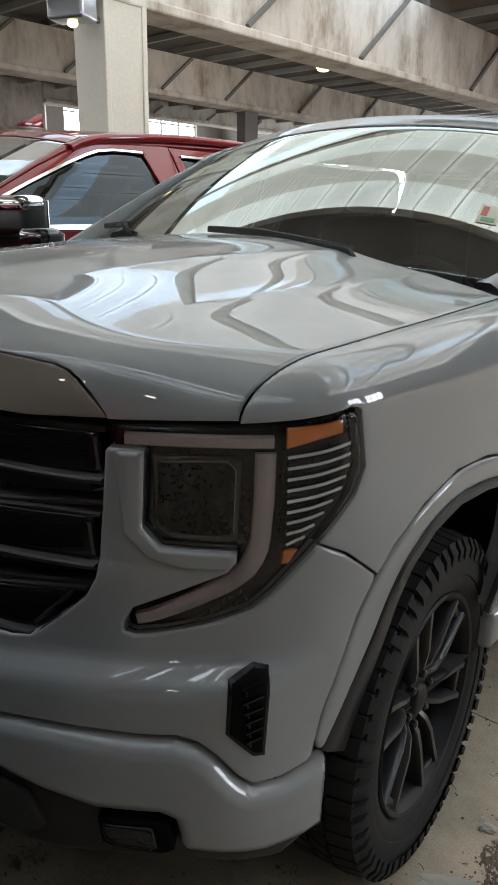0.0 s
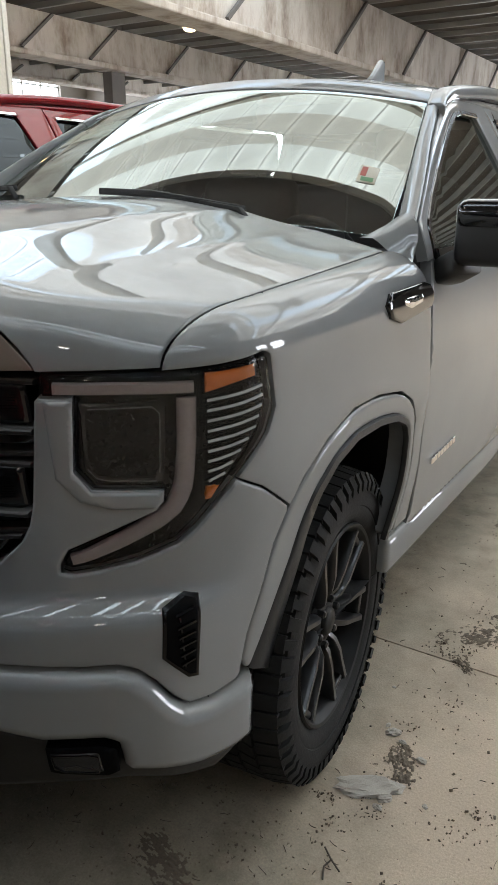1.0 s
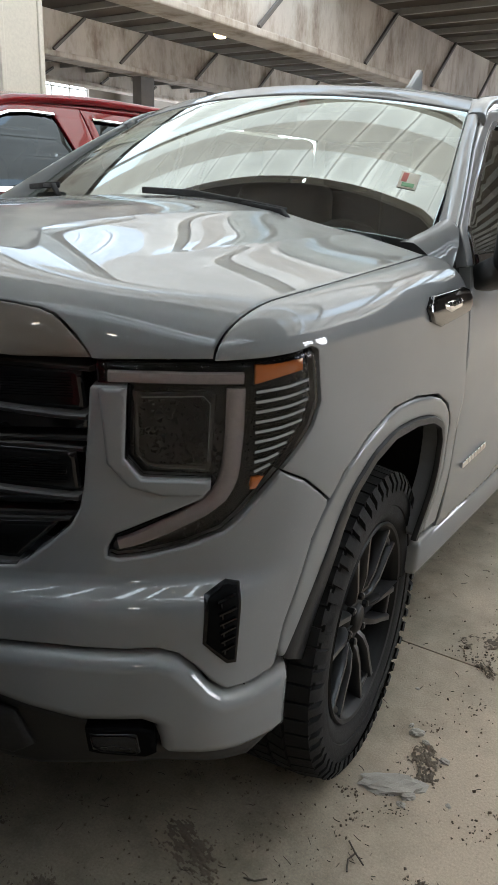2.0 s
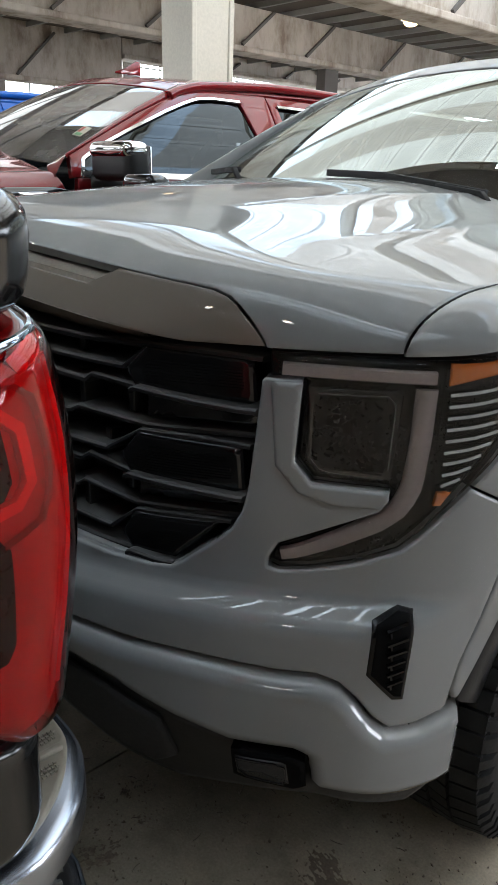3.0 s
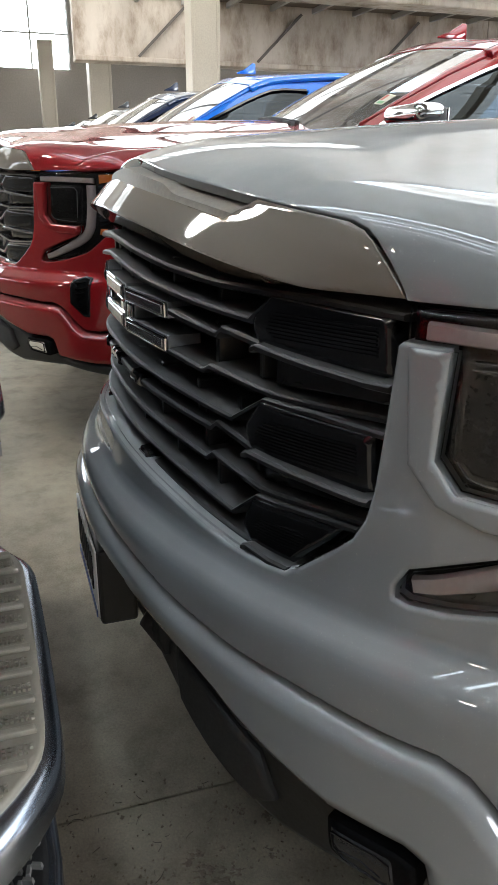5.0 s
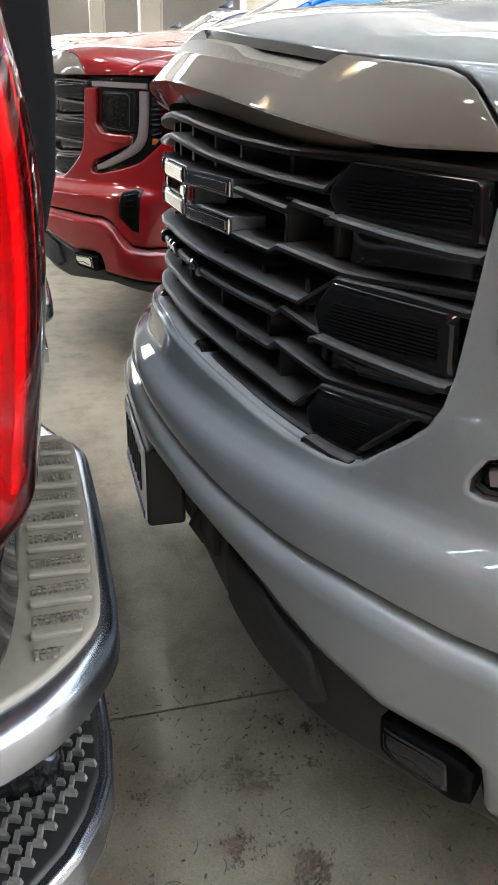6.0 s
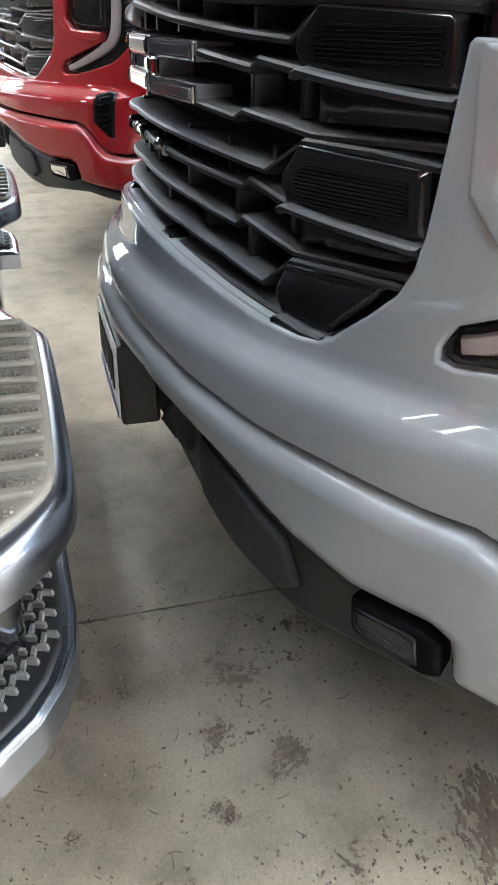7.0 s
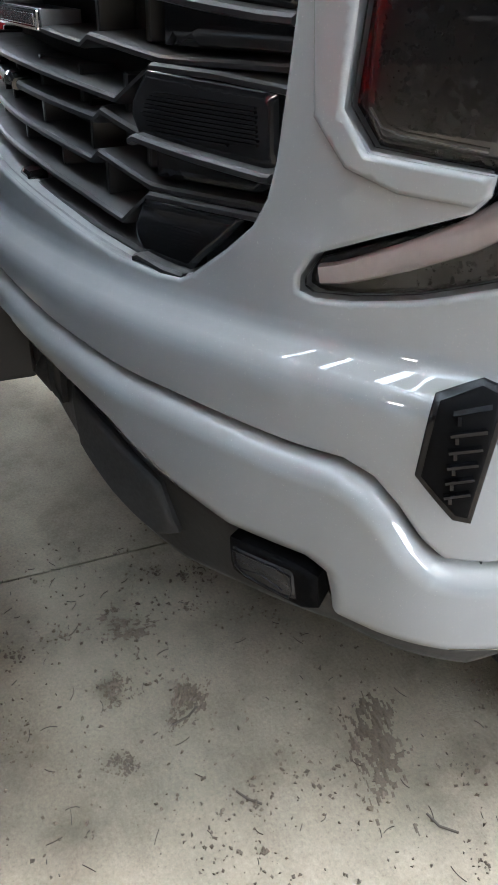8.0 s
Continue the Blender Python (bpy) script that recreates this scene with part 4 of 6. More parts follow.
def mirror_unit(truck, s):
    m = part("door_mirror", box_bm((1.055 * s if s > 0 else -1.255, 1.375, 1.255), (1.255 if s > 0 else -1.055, 1.475, 1.415), .03, 4), TRIM_BLACK, truck, "black folding door mirror", True)
    part("mirror_cap", box_bm((1.057 if s > 0 else -1.257, 1.365, 1.345), (1.257 if s > 0 else -1.057, 1.465, 1.420), .03, 4), GLOSS_BLACK, m, "gloss black upper cap", True)
    part("mirror_glass", box_bm((1.075 if s > 0 else -1.24, 1.474, 1.275), (1.24 if s > 0 else -1.075, 1.479, 1.40), .002), CHROME, m)
    part("mirror_arm", sweep_bm([(.995 * s, 1.50, 1.225), (1.03 * s, 1.46, 1.235), (1.08 * s, 1.43, 1.262)], rounded(.05, .035, .02)), TRIM_BLACK, m, "black mount", True)
    return m


def pickup():
    truck = new("pickup_truck")
    # ---- front end ----
    fascia = [(0, .828)] + [(a, b - .004) for a, b in GRILLE_FOOT[::-1][1:]] + [(a, b - .002) for a, b in GRILLE_EDGE[::-1]] + [(.788, 1.123), (.845, 1.123)] + [(a - .003, b - .003) for a, b in LAMP_IN[::-1][2:]]
    fascia += [(.986, .932), (.972, .915), (.890, .881), (.818, .850), (.803, .823), (.803, .806), (.822, .802), (.869, .808), (.936, .823), (1.010, .848), (1.042, .874), (1.086, .918), (1.120, .950)]
    fascia += [(1.176, .921), (1.262, .853)] + [(1.215, .790), (1.170, .684), (1.140, .619), (1.123, .552)] + [(a, b + .004) for a, b in CREASE[1:]]
    panel("front_fascia", both(fascia), skin, PAINT_GREY, truck, .012, .0, (.006, .006), .03, "painted front fascia round grille and lamps")
    # the raised lip round the inner lamp corner
    for mir in (False, True):
        s = "painted lip beside the lamp"
        panel("lamp_bezel", [(.797, 1.119), (.845, 1.119), (.838, .995), (.866, .958), (.985, .951), (.985, .935), (.972, .922), (.90, .925), (.845, .942), (.808, .985)], skin, PAINT_GREY, truck, .014, .007, (.006, .006), .02, s, mirror=mir)
    bar = [(0, .692)] + [(a, b - .006) for a, b in CREASE[::-1][1:]] + BAR_FOOT[::-1]
    panel("front_bumper", both(bar), skin, PAINT_GREY, truck, .016, .018, (.030, .034), .06, "body-coloured lower bumper bar")
    # lower black valance
    val = [(0, .626)] + [(a, b - .003) for a, b in BAR_FOOT[1:]] + [(1.146, .36), (1.07, .330), (.97, .352), (.90, .366), (.76, .36), (.66, .352), (.55, .372), (.40, .415), (.22, .462), (0, .475)]
    v = panel("lower_valance", both(val), skin, TRIM_BLACK, truck, .025, -.012, (.02, .018), .08, "black plastic lower valance")
    for s in (1, -1):
        panel("valance_recess", [(.40 * s, .545), (.52 * s, .53), (.63 * s, .495), (.66 * s, .42), (.62 * s, .395), (.52 * s, .415), (.42 * s, .45)], skin, MATT_BLACK, v, .03, .003, (.01, .008), .012)
        c = skin(np.array([.30 * s]), np.array([.53]))[0]
        bm = sweep_bm([(c[0] + .0, c[1] + .09, .50), (c[0], c[1] + .0, .50), (c[0], c[1] - .015, .53), (c[0], c[1] + .0, .558), (c[0], c[1] + .09, .558)], circle(.012, 8), up=(1, 0, 0))
        part("tow_hook", bm, MATT_BLACK, v, "black tow hook", True)
        panel("hook_opening", [(.255 * s, .585), (.345 * s, .572), (.345 * s, .487), (.255 * s, .50)], skin, MATT_BLACK, v, .03, .006, (.008, .008), .012)
        fog = panel("fog_lamp", [(.763 * s, .482), (.856 * s, .483), (.882 * s, .474), (.886 * s, .424), (.866 * s, .416), (.768 * s, .428)], skin, VOID, truck, .02, .020, (.006, .006), .04, "small rectangular fog lamp")
        panel("fog_lens", [(.771 * s, .474), (.853 * s, .474), (.860 * s, .428), (.776 * s, .438)], skin, FOG_LENS, fog, .02, .024, (.006, .005), .01, "clear lens")
        ribbon("lens_line", [(u * s, v) for u, v in ((.786, .447), (.812, .452), (.842, .441))], skin, .0018, .0025, RIB_METAL, fog, .0225)
        ribbon("lens_rim", [(u * s, v) for u, v in ((.774, .471), (.850, .471), (.856, .431), (.779, .441), (.774, .469))], skin, .0020, .0028, RIB_METAL, fog, .0225, "edge of the lens")
        vent = panel("air_vent", [(.971 * s, .740), (1.012 * s, .757), (1.037 * s, .750), (1.028 * s, .590), (1.010 * s, .594), (.967 * s, .648)], skin, VENT_BLACK, truck, .008, .0035, (.003, .0025), .02, "black corner vent in the bumper")
        # near-black panel laid on to stand in for shade inside the vent opening
        panel("vent_hole", [(.977 * s, .734), (1.012 * s, .749), (1.030 * s, .743), (1.0225 * s, .600), (1.011 * s, .603), (.973 * s, .650)], skin, VOID, vent, .008, .0065, (.003, .002), .004)
        for k in range(6):
            z = .728 - .019 * k
            ribbon("vent_slat", [((.990 + .0012 * k) * s, z - .002), (1.006 * s, z), ((1.021 - .0006 * k) * s, z + .005)], skin, .0045, .007, VENT_BLACK, vent, .0065)
            ribbon("vent_slat", [((.996 + .0012 * k) * s, z - .004), ((.997 + .0012 * k) * s, z - .011)], skin, .004, .005, VENT_BLACK, vent, .0060)
    # plate holder
    ph = part("plate_holder", box_bm((-.165, -.045, .448), (.165, .03, .612), .008), TRIM_BLACK, truck, "black number plate holder")
    pl = part("number_plate", box_bm((-.152, -.049, .458), (.152, -.044, .606), .002), PLATE_WHITE, ph, "white number plate")
    part("plate_band", box_bm((-.150, -.051, .461), (.150, -.0485, .476)), PLATE_BLUE, pl)
    for k in range(6):
        part("plate_bar", box_bm((-.12 + k * .042, -.0515, .505), (-.096 + k * .042, -.0485, .580)), MATT_BLACK, pl)
    # ---- grille and lamps ----
    grille(truck)
    for mir in (False, True):
        headlamp(truck, mir)
    # ---- hood ----
    cut = CUT
    hood = both([(0, CUT0)] + cut + [(.80, .0), (.902, .0), (.903, .5), (.903, 1.0), (.903, 1.5), (.902, 2.0), (.6, 2.0), (.3, 2.0), (0, 2.0)])
    panel("hood", hood, smooth_hood, PAINT_GREY, truck, .014, .0, (.0025, .002), .015, "glossy sculpted hood with raised centre", scale_v=.5)
    gar = both([(0, .0), (.3, .0), (.5, .0), (.62, .0), (.7455, .003)] + [(x - .0035, v - .014) for x, v in CUT[::-1][1:-SIDE]] + [(.447, NOTCH), (.3, NOTCH + .004), (.15, NOTCH + .012), (0, NOTCH + .03)])
    panel("hood_garnish", gar, garnish_skin, PAINT_WARM, truck, .016, .0, (.0025, .002), .05, "painted panel above the grille", scale_v=.5)
    # the scoop: a pale shelf with a raised middle, and a dark slot below the hood's edge
    shelf_bm, back_bm = bmesh.new(), bmesh.new()
    rows, wall = [], []
    for x in np.linspace(-.49, .49, 50):
        ax = abs(x)
        f = garnish_skin(np.array([x]), np.array([NOTCH - .03 + .03 * max(0, 1 - ax / .3)]))[0]
        c = smooth_hood(np.array([x]), np.array([np.interp(ax, [0] + [p for p, q in CUT], [CUT0] + [q for p, q in CUT])]))[0]
        rise = .009 * float(ease(.30, .25, ax))
        back_z = c[2] - .016 + rise * .3
        rows.append([shelf_bm.verts.new(p) for p in ((x, f[1] + .006, f[2] - .012), (x, f[1] + .012, f[2] - .005), (x, f[1] * .5 + c[1] * .5, f[2] * .5 + back_z * .5 + rise), (x, c[1] + .030, back_z))])
        wall.append([back_bm.verts.new(p) for p in ((x, c[1] + .029, c[2] - .06), (x, c[1] + .029, c[2] - .001))])
    for r, q in zip(rows, rows[1:]):
        for i in range(3):
            shelf_bm.faces.new((r[i], q[i], q[i + 1], r[i + 1]))
    for r, q in zip(wall, wall[1:]):
        back_bm.faces.new((r[0], q[0], q[1], r[1]))
    child("scoop_floor", make_mesh("scoop_floor", shelf_bm, SCOOP, True, 40), truck, None, "painted shelf inside the hood scoop")
    child("scoop_back", make_mesh("scoop_back", back_bm, MATT_BLACK), truck, None, "dark slot of the hood scoop")
    # ---- fenders ----
    lip_out = grown(ARCH_IN, .055)
    for mir in (False, True):
        fender = [(.992, ROLL + .16), (.991, ROLL)] + [(a, b + .008) for a, b in LAMP_TOP[3:]] + [(1.199, 1.17)] + [(a + .006, b) for a, b in LAMP_OUT[:4]] + [(1.121, .9545), (1.178, .9245), (1.265, .8558)]
        fender += [(1.305, .90), (1.40, .955), (1.53, .99), (1.66, .99), (1.80, .968), (1.88, .925), (1.925, .86), (1.937, .76), (1.92, .66), (1.89, .54), (1.985, .54), (1.995, .9), (2.005, 1.1), (1.985, ROLL), (1.95, ROLL + .16)]
        f = panel("fender", fender, skin, PAINT_GREY, truck, .016, .0, (.0025, .002), .015, "glossy painted front fender", mirror=mir)
        lip = ARCH_IN + [(1.884, .54), (1.915, .66), (1.932, .76), (1.92, .858), (1.876, .921), (1.797, .963), (1.66, .985), (1.53, .985), (1.402, .95), (1.308, .895), (1.262, .847), (1.212, .786), (1.167, .682), (1.137, .618), (1.125, .555)]
        panel("arch_flare", lip, skin, PAINT_GREY, f, .012, .002, (.012, .006), .05, "raised painted wheel-arch flare", mirror=mir, soft=1)
        # dark inner edge of the arch
        ribbon("arch_edge", grown(ARCH_IN, -.010), skin, .026, .014, TRIM_BLACK, f, -.006, "black arch edging", mir, taper=[.075, .062, .046, .034, .026, .022, .020, .020, .020, .022, .024])
        # fender emblem
        b = panel("fender_badge", [(1.690, 1.188), (1.712, 1.158), (1.770, 1.140), (1.93, 1.152), (1.982, 1.157), (1.982, 1.200), (1.93, 1.210), (1.722, 1.210)], skin, GLOSS_BLACK, f, .02, .012, (.006, .006), .014, "black side vent badge with chrome insert", mirror=mir)
        panel("badge_insert", [(1.778, 1.190), (1.782, 1.178), (1.82, 1.169), (1.885, 1.173), (1.897, 1.190)], skin, CHROME, b, .02, .018, (.008, .006), .008, "chrome insert", mirror=mir)
        sgn = -1 if mir else 1
        # wheel well liner
        bm = lathe_bm([(0, .0), (0, .545), (.30, .545)], 40)
        for vtx in bm.verts:
            vtx.co = Vector((sgn * (.66 + vtx.co.x), vtx.co.y * 1.02 + .955, max(vtx.co.z * .98 + .395, .40)))
        me = make_mesh("wheel_liner", bm, MATT_BLACK)
        child("wheel_liner", me, f, None, "black wheel-well liner")
    # ---- cab ----
    part("cowl", box_bm((-.80, 1.20, 1.20), (.80, 1.50, 1.285), .02), TRIM_BLACK, truck, "black cowl below the windscreen")
    ws = panel("windscreen", [(-.74, .0), (.74, .0), (.752, .3), (.752, .918), (-.752, .918), (-.752, .3)], screen_skin, WIND_GLASS, truck, .04, .0, (.004, .002), .005, "raked windscreen", scale_v=.8)
    ws.visible_shadow = False
    panel("roof_header", [(-.80, .924), (.80, .924), (.80, 1.03), (-.80, 1.03)], screen_skin, PAINT_GREY, truck, .03, .003, (.004, .003), .02, "painted roof edge above the windscreen", scale_v=.8)
    panel("inspection_sticker", [(.63, .265), (.678, .26), (.68, .355), (.63, .365)], screen_skin, PAPER, ws, .03, .003, (.001, .001), .001, "faded paper sticker on the glass", scale_v=.8)
    panel("sticker_print", [(.635, .30), (.650, .298), (.651, .350), (.636, .352)], screen_skin, PRINT_RED, ws, .03, .0045, (.0005, .0003), .001, "red printed block", scale_v=.8)
    panel("sticker_print", [(.640, .270), (.672, .268), (.672, .290), (.640, .292)], screen_skin, PRINT_GREEN, ws, .03, .0045, (.0005, .0003), .001, "green printed block", scale_v=.8)
    for run in (WIPER_NEAR, WIPER_FAR):
        path = [tuple(screen_skin(np.array([x]), np.array([v]))[0] + (0, -.012, .020)) for x, v in run]
        w = part("wiper", sweep_bm(path, rounded(.012, .010, .004)), MATT_BLACK, truck, "black wiper blade", True)
        x, v = run[-1]
        a = screen_skin(np.array([x]), np.array([v]))[0]
        part("wiper_arm", sweep_bm([path[len(path) // 2], ((path[-1][0] + a[0]) / 2, a[1] - .03, a[2] + .02), (a[0] + .05, a[1] - .05, a[2] - .02)], rounded(.009, .007, .003)), MATT_BLACK, w, "", True)
    panel("roof", [(-.735, 2.02), (.735, 2.02), (.745, 2.6), (.735, 3.72), (-.735, 3.72), (-.745, 2.6)], roof_skin, PAINT_GREY, truck, .035, .0, (.01, .008), .02, "painted cab roof")
    for s in (1, -1):
        rail = [(.772 * s, 1.985, 1.676), (.752 * s, 2.08, 1.718), (.738 * s, 2.25, 1.755), (.728 * s, 2.7, 1.79), (.728 * s, 3.2, 1.79), (.72 * s, 3.58, 1.77), (.74 * s, 3.70, 1.70), (.83 * s, 3.745, 1.5), (.96 * s, 3.755, 1.26)]
        pts = spline(np.array([rail[0]] + rail + [rail[-1]]), 6)
        part("roof_rail", sweep_bm([tuple(p) for p in pts], rounded(.032, .024, .020, 4)), PAINT_GREY, truck, "painted roof rail", True)
        # windscreen pillar: a folded strip from the glass to the door's gap
        vs = np.array([.10, .25, .45, .65, .85, .95, 1.03])
        gap = door_skin(np.array([1.373, 1.482, 1.632, 1.770, 1.945, 2.045, 2.145]), np.array([1.36, 1.42, 1.502, 1.577, 1.66, 1.70, 1.732]))
        glass_side = screen_skin(np.full(7, .755), vs) + (0, 0, .003)
        strip, rows = bmesh.new(), []
        for a, b in zip(glass_side, gap):
            out = np.array((.45, -.65, .6)) / .99
            rows.append([strip.verts.new(tuple((a + (b - a) * k + out * h) * (s, 1, 1))) for k, h in ((0, -.02), (0, .004), (.06, .009), (.22, .013), (.42, .017), (.58, .0165), (.80, .010), (.96, .002), (1, -.006), (1, -.03))])
        for r, q in zip(rows, rows[1:]):
            for i in range(9):
                strip.faces.new((r[i], r[i + 1], q[i + 1], q[i]))
        bmesh.ops.recalc_face_normals(strip, faces=strip.faces)
        part("windscreen_pillar", strip, PAINT_GREY, truck, "painted windscreen pillar", True)
        foot = bmesh.new()
        lines = ([(.800, 1.375, 1.316), (.835, 1.40, 1.335), (.858, 1.43, 1.352), (.874, 1.455, 1.370)],
                 [(.850, 1.352, 1.318), (.875, 1.378, 1.340), (.893, 1.403, 1.360), (.908, 1.428, 1.381)],
                 [(.905, 1.325, 1.290), (.928, 1.345, 1.318), (.938, 1.368, 1.348), (.945, 1.395, 1.374)],
                 [(.950, 1.290, 1.225), (.978, 1.318, 1.268), (.978, 1.345, 1.318), (.966, 1.372, 1.356)])
        grid = [[foot.verts.new((x * s, y, z)) for x, y, z in row] for row in lines]
        for r, q in zip(grid, grid[1:]):
            for i in range(3):
                foot.faces.new((r[i], r[i + 1], q[i + 1], q[i]))
        bmesh.ops.recalc_face_normals(foot, faces=foot.faces)
        bmesh.ops.subdivide_edges(foot, edges=foot.edges[:], cuts=2, smooth=.6, use_grid_fill=True)
        part("pillar_foot", foot, PAINT_GREY, truck, "painted corner below the windscreen pillar", True)
        part("cab_rear_pillar", box_bm((min(.80 * s, 1.0 * s), 3.70, .55), (max(.80 * s, 1.0 * s), 3.765, 1.27), .01), PAINT_GREY, truck)
        door(truck, 1.388, 2.60, s < 0, True)
        door(truck, 2.607, 3.74, s < 0, False)
        part("sill", box_bm((min(.86 * s, .994 * s), 1.24, .40), (max(.86 * s, .994 * s), 3.6, .512), .02), PAINT_GREY, truck, "painted rocker sill", True)
        bm = box_bm((1.012 if s > 0 else -1.022, 1.475, .672), (1.022 if s > 0 else -1.012, 1.50, .69), .002)
        for k in range(1, 8):
            box_bm((1.012 if s > 0 else -1.022, 1.475 + k * .028, .672 + .001 * k), (1.022 if s > 0 else -1.012, 1.495 + k * .028, .692 + .001 * k), .002, bm=bm)
        part("door_lettering", bm, CHROME, truck, "row of small chrome bars on the lower door")
        mirror_unit(truck, s)
    part("headliner", box_bm((-.60, 2.07, 1.725), (.60, 3.66, 1.742), .004), SEAT, truck, "dark cabin headliner")
    part("rear_header", box_bm((-.74, 3.66, 1.725), (.74, 3.735, 1.835), .01), PAINT_GREY, truck, "painted edge above the rear window")
    for s in (1, -1):
        side = bmesh.new()
        prof = [(.685, 1.26), (.93, 1.26), (.84, 1.50), (.775, 1.66), (.745, 1.75), (.685, 1.75)]
        near, far = ([side.verts.new((x * s, y, z)) for x, z in prof] for y in (3.705, 3.738))
        side.faces.new(near)
        side.faces.new(far[::-1])
        for i in range(6):
            side.faces.new((near[i], far[i], far[(i + 1) % 6], near[(i + 1) % 6]))
        bmesh.ops.recalc_face_normals(side, faces=side.faces)
        part("rear_corner", side, PAINT_GREY, truck, "painted corner beside the rear window")
    part("cab_back", box_bm((-.80, 3.70, .55), (.80, 3.755, 1.295), .01), PAINT_GREY, truck)
    part("rear_window", box_bm((-.70, 3.68, 1.28), (.70, 3.70, 1.74), .005), PRIVACY, truck)
    fin = bmesh.new()
    prof = [(0, 0), (.20, 0), (.195, .120), (.165, .125), (.08, .055), (0, .014)]
    extrude_poly(prof, -.012, .012, fin, .006)
    af = part("roof_antenna", fin, PAINT_GREY, truck, "shark-fin roof antenna", True)
    af.location = (.17, 2.76, 1.855)
    part("antenna_foot", box_bm((.138, 2.73, 1.84), (.202, 2.98, 1.866), .006), TRIM_BLACK, truck)
    part("floor_pan", box_bm((-.85, .75, .40), (.85, 5.6, .48)), MATT_BLACK, truck)
    part("chassis", box_bm((-.45, .3, .34), (.45, 5.5, .42), .02), MATT_BLACK, truck, "black chassis frame")
    part("engine_bay", box_bm((-.64, .34, .50), (.64, 1.2, 1.12), .02), MATT_BLACK, truck)
    part("front_axle", sweep_bm([(-.75, .925, .41), (.75, .925, .41)], circle(.05, 10)), MATT_BLACK, truck)
    part("rear_axle", sweep_bm([(-.75, 4.67, .41), (.75, 4.67, .41)], circle(.06, 10)), MATT_BLACK, truck)
    # ---- inside the cab ----
    dash = bmesh.new()
    sweep_bm([(-.78, 1.60, 1.16), (-.3, 1.57, 1.19), (.3, 1.57, 1.19), (.78, 1.60, 1.16)], [(-.20, -.12), (-.20, .06), (-.12, .10), (.02, .09), (.22, .10), (.26, .05), (.24, -.15)], bm=dash)
    part("dashboard", dash, DASH, truck, "dark dashboard", True)
    part("instrument_hood", box_bm((.20, 1.60, 1.24), (.58, 1.78, 1.315), .03, 3), DASH, truck, "", True)
    wheel_path = [(.39 + .185 * math.cos(a), 1.90 - .06 * math.sin(a), 1.17 + .17 * math.sin(a)) for a in np.linspace(0, 2 * math.pi, 25)[:-1]]
    part("steering_wheel", sweep_bm(wheel_path, circle(.016, 8), closed=True, up=(0, 1, .3)), SEAT, truck, "", True)
    for x in (.39, -.39):
        st = part("seat", box_bm((x - .26, 2.15, .78), (x + .26, 2.70, .95), .05, 3), SEAT, truck, "black leather seat", True)
        part("seat_back", box_bm((x - .25, 2.64, .90), (x + .25, 2.80, 1.48), .06, 3), SEAT, st, "", True)
        part("head_rest", box_bm((x - .13, 2.68, 1.50), (x + .13, 2.79, 1.68), .04, 3), SEAT, st, "", True)
    part("rear_bench", box_bm((-.72, 3.30, .80), (.72, 3.62, 1.45), .05, 3), SEAT, truck, "black rear bench", True)
    part("inside_mirror", box_bm((-.12, 1.93, 1.66), (.12, 1.955, 1.735), .012, 2), MATT_BLACK, truck, "", True)
    # ---- bed and rear ----
    bed_side = [(3.80, .56), (4.12, .56), (4.16, .66), (4.24, .80), (4.36, .90), (4.50, .945), (4.84, .945), (4.98, .90), (5.10, .80), (5.18, .66), (5.22, .56), (5.68, .60), (5.70, .80), (5.72, 1.25), (5.72, 1.36), (3.80, 1.36)]
    bed_skin = lambda y, z: door_skin(y, np.minimum(np.asarray(z, float), 1.05)) + np.stack([-.035 - .02 * np.clip((np.asarray(z, float) - 1.05) / .3, 0, 1) ** 2 - .10 * np.clip((np.asarray(y, float) - 5.45) / .3, 0, 1) ** 2.2, 0 * np.asarray(y, float), np.maximum(np.asarray(z, float) - 1.05, 0)], -1)
    for mir in (False, True):
        s = -1 if mir else 1
        panel("bed_side", bed_side, bed_skin, PAINT_GREY, truck, .04, .0, (.012, .010), .03, "painted cargo bed side", mirror=mir)
        part("bed_rail", box_bm((min(.90 * s, 1.0 * s), 3.80, 1.352), (max(.90 * s, 1.0 * s), 5.70, 1.378), .01), TRIM_BLACK, truck, "black bed rail cap", True)
        part("bed_wall", box_bm((min(.78 * s, .82 * s), 3.82, .62), (max(.78 * s, .82 * s), 5.68, 1.35)), MATT_BLACK, truck)
    part("bed_floor", box_bm((-.80, 3.82, .60), (.80, 5.66, .64)), MATT_BLACK, truck)
    part("bed_front", box_bm((-.98, 3.80, .62), (.98, 3.84, 1.35)), PAINT_GREY, truck)
    lower = [(5.68, .78), (5.755, .78), (5.767, .792), (5.772, .85), (5.780, .98), (5.792, 1.02), (5.68, 1.02)]
    tg = part("tailgate", turned_profile(lower, .772), PAINT_GREY, truck, "painted tailgate", True)
    upper = [(5.70, 1.024), (5.795, 1.024), (5.808, 1.045), (5.816, 1.075), (5.830, 1.11), (5.840, 1.15), (5.845, 1.21), (5.844, 1.34), (5.838, 1.385), (5.82, 1.402), (5.70, 1.402)]
    part("tailgate_upper", turned_profile(upper, .772), DULL_BLACK, tg, "bulging black plastic upper tailgate", True)
    for s in (1, -1):
        tail_lamp(truck, s)
    rear_bumper(truck)
    for y in (.925, 4.67):
        for left in (True, False):
            wheel(truck, .860 if left else -.860, y + (.012 if y < 2 else 0), left)
    return truck


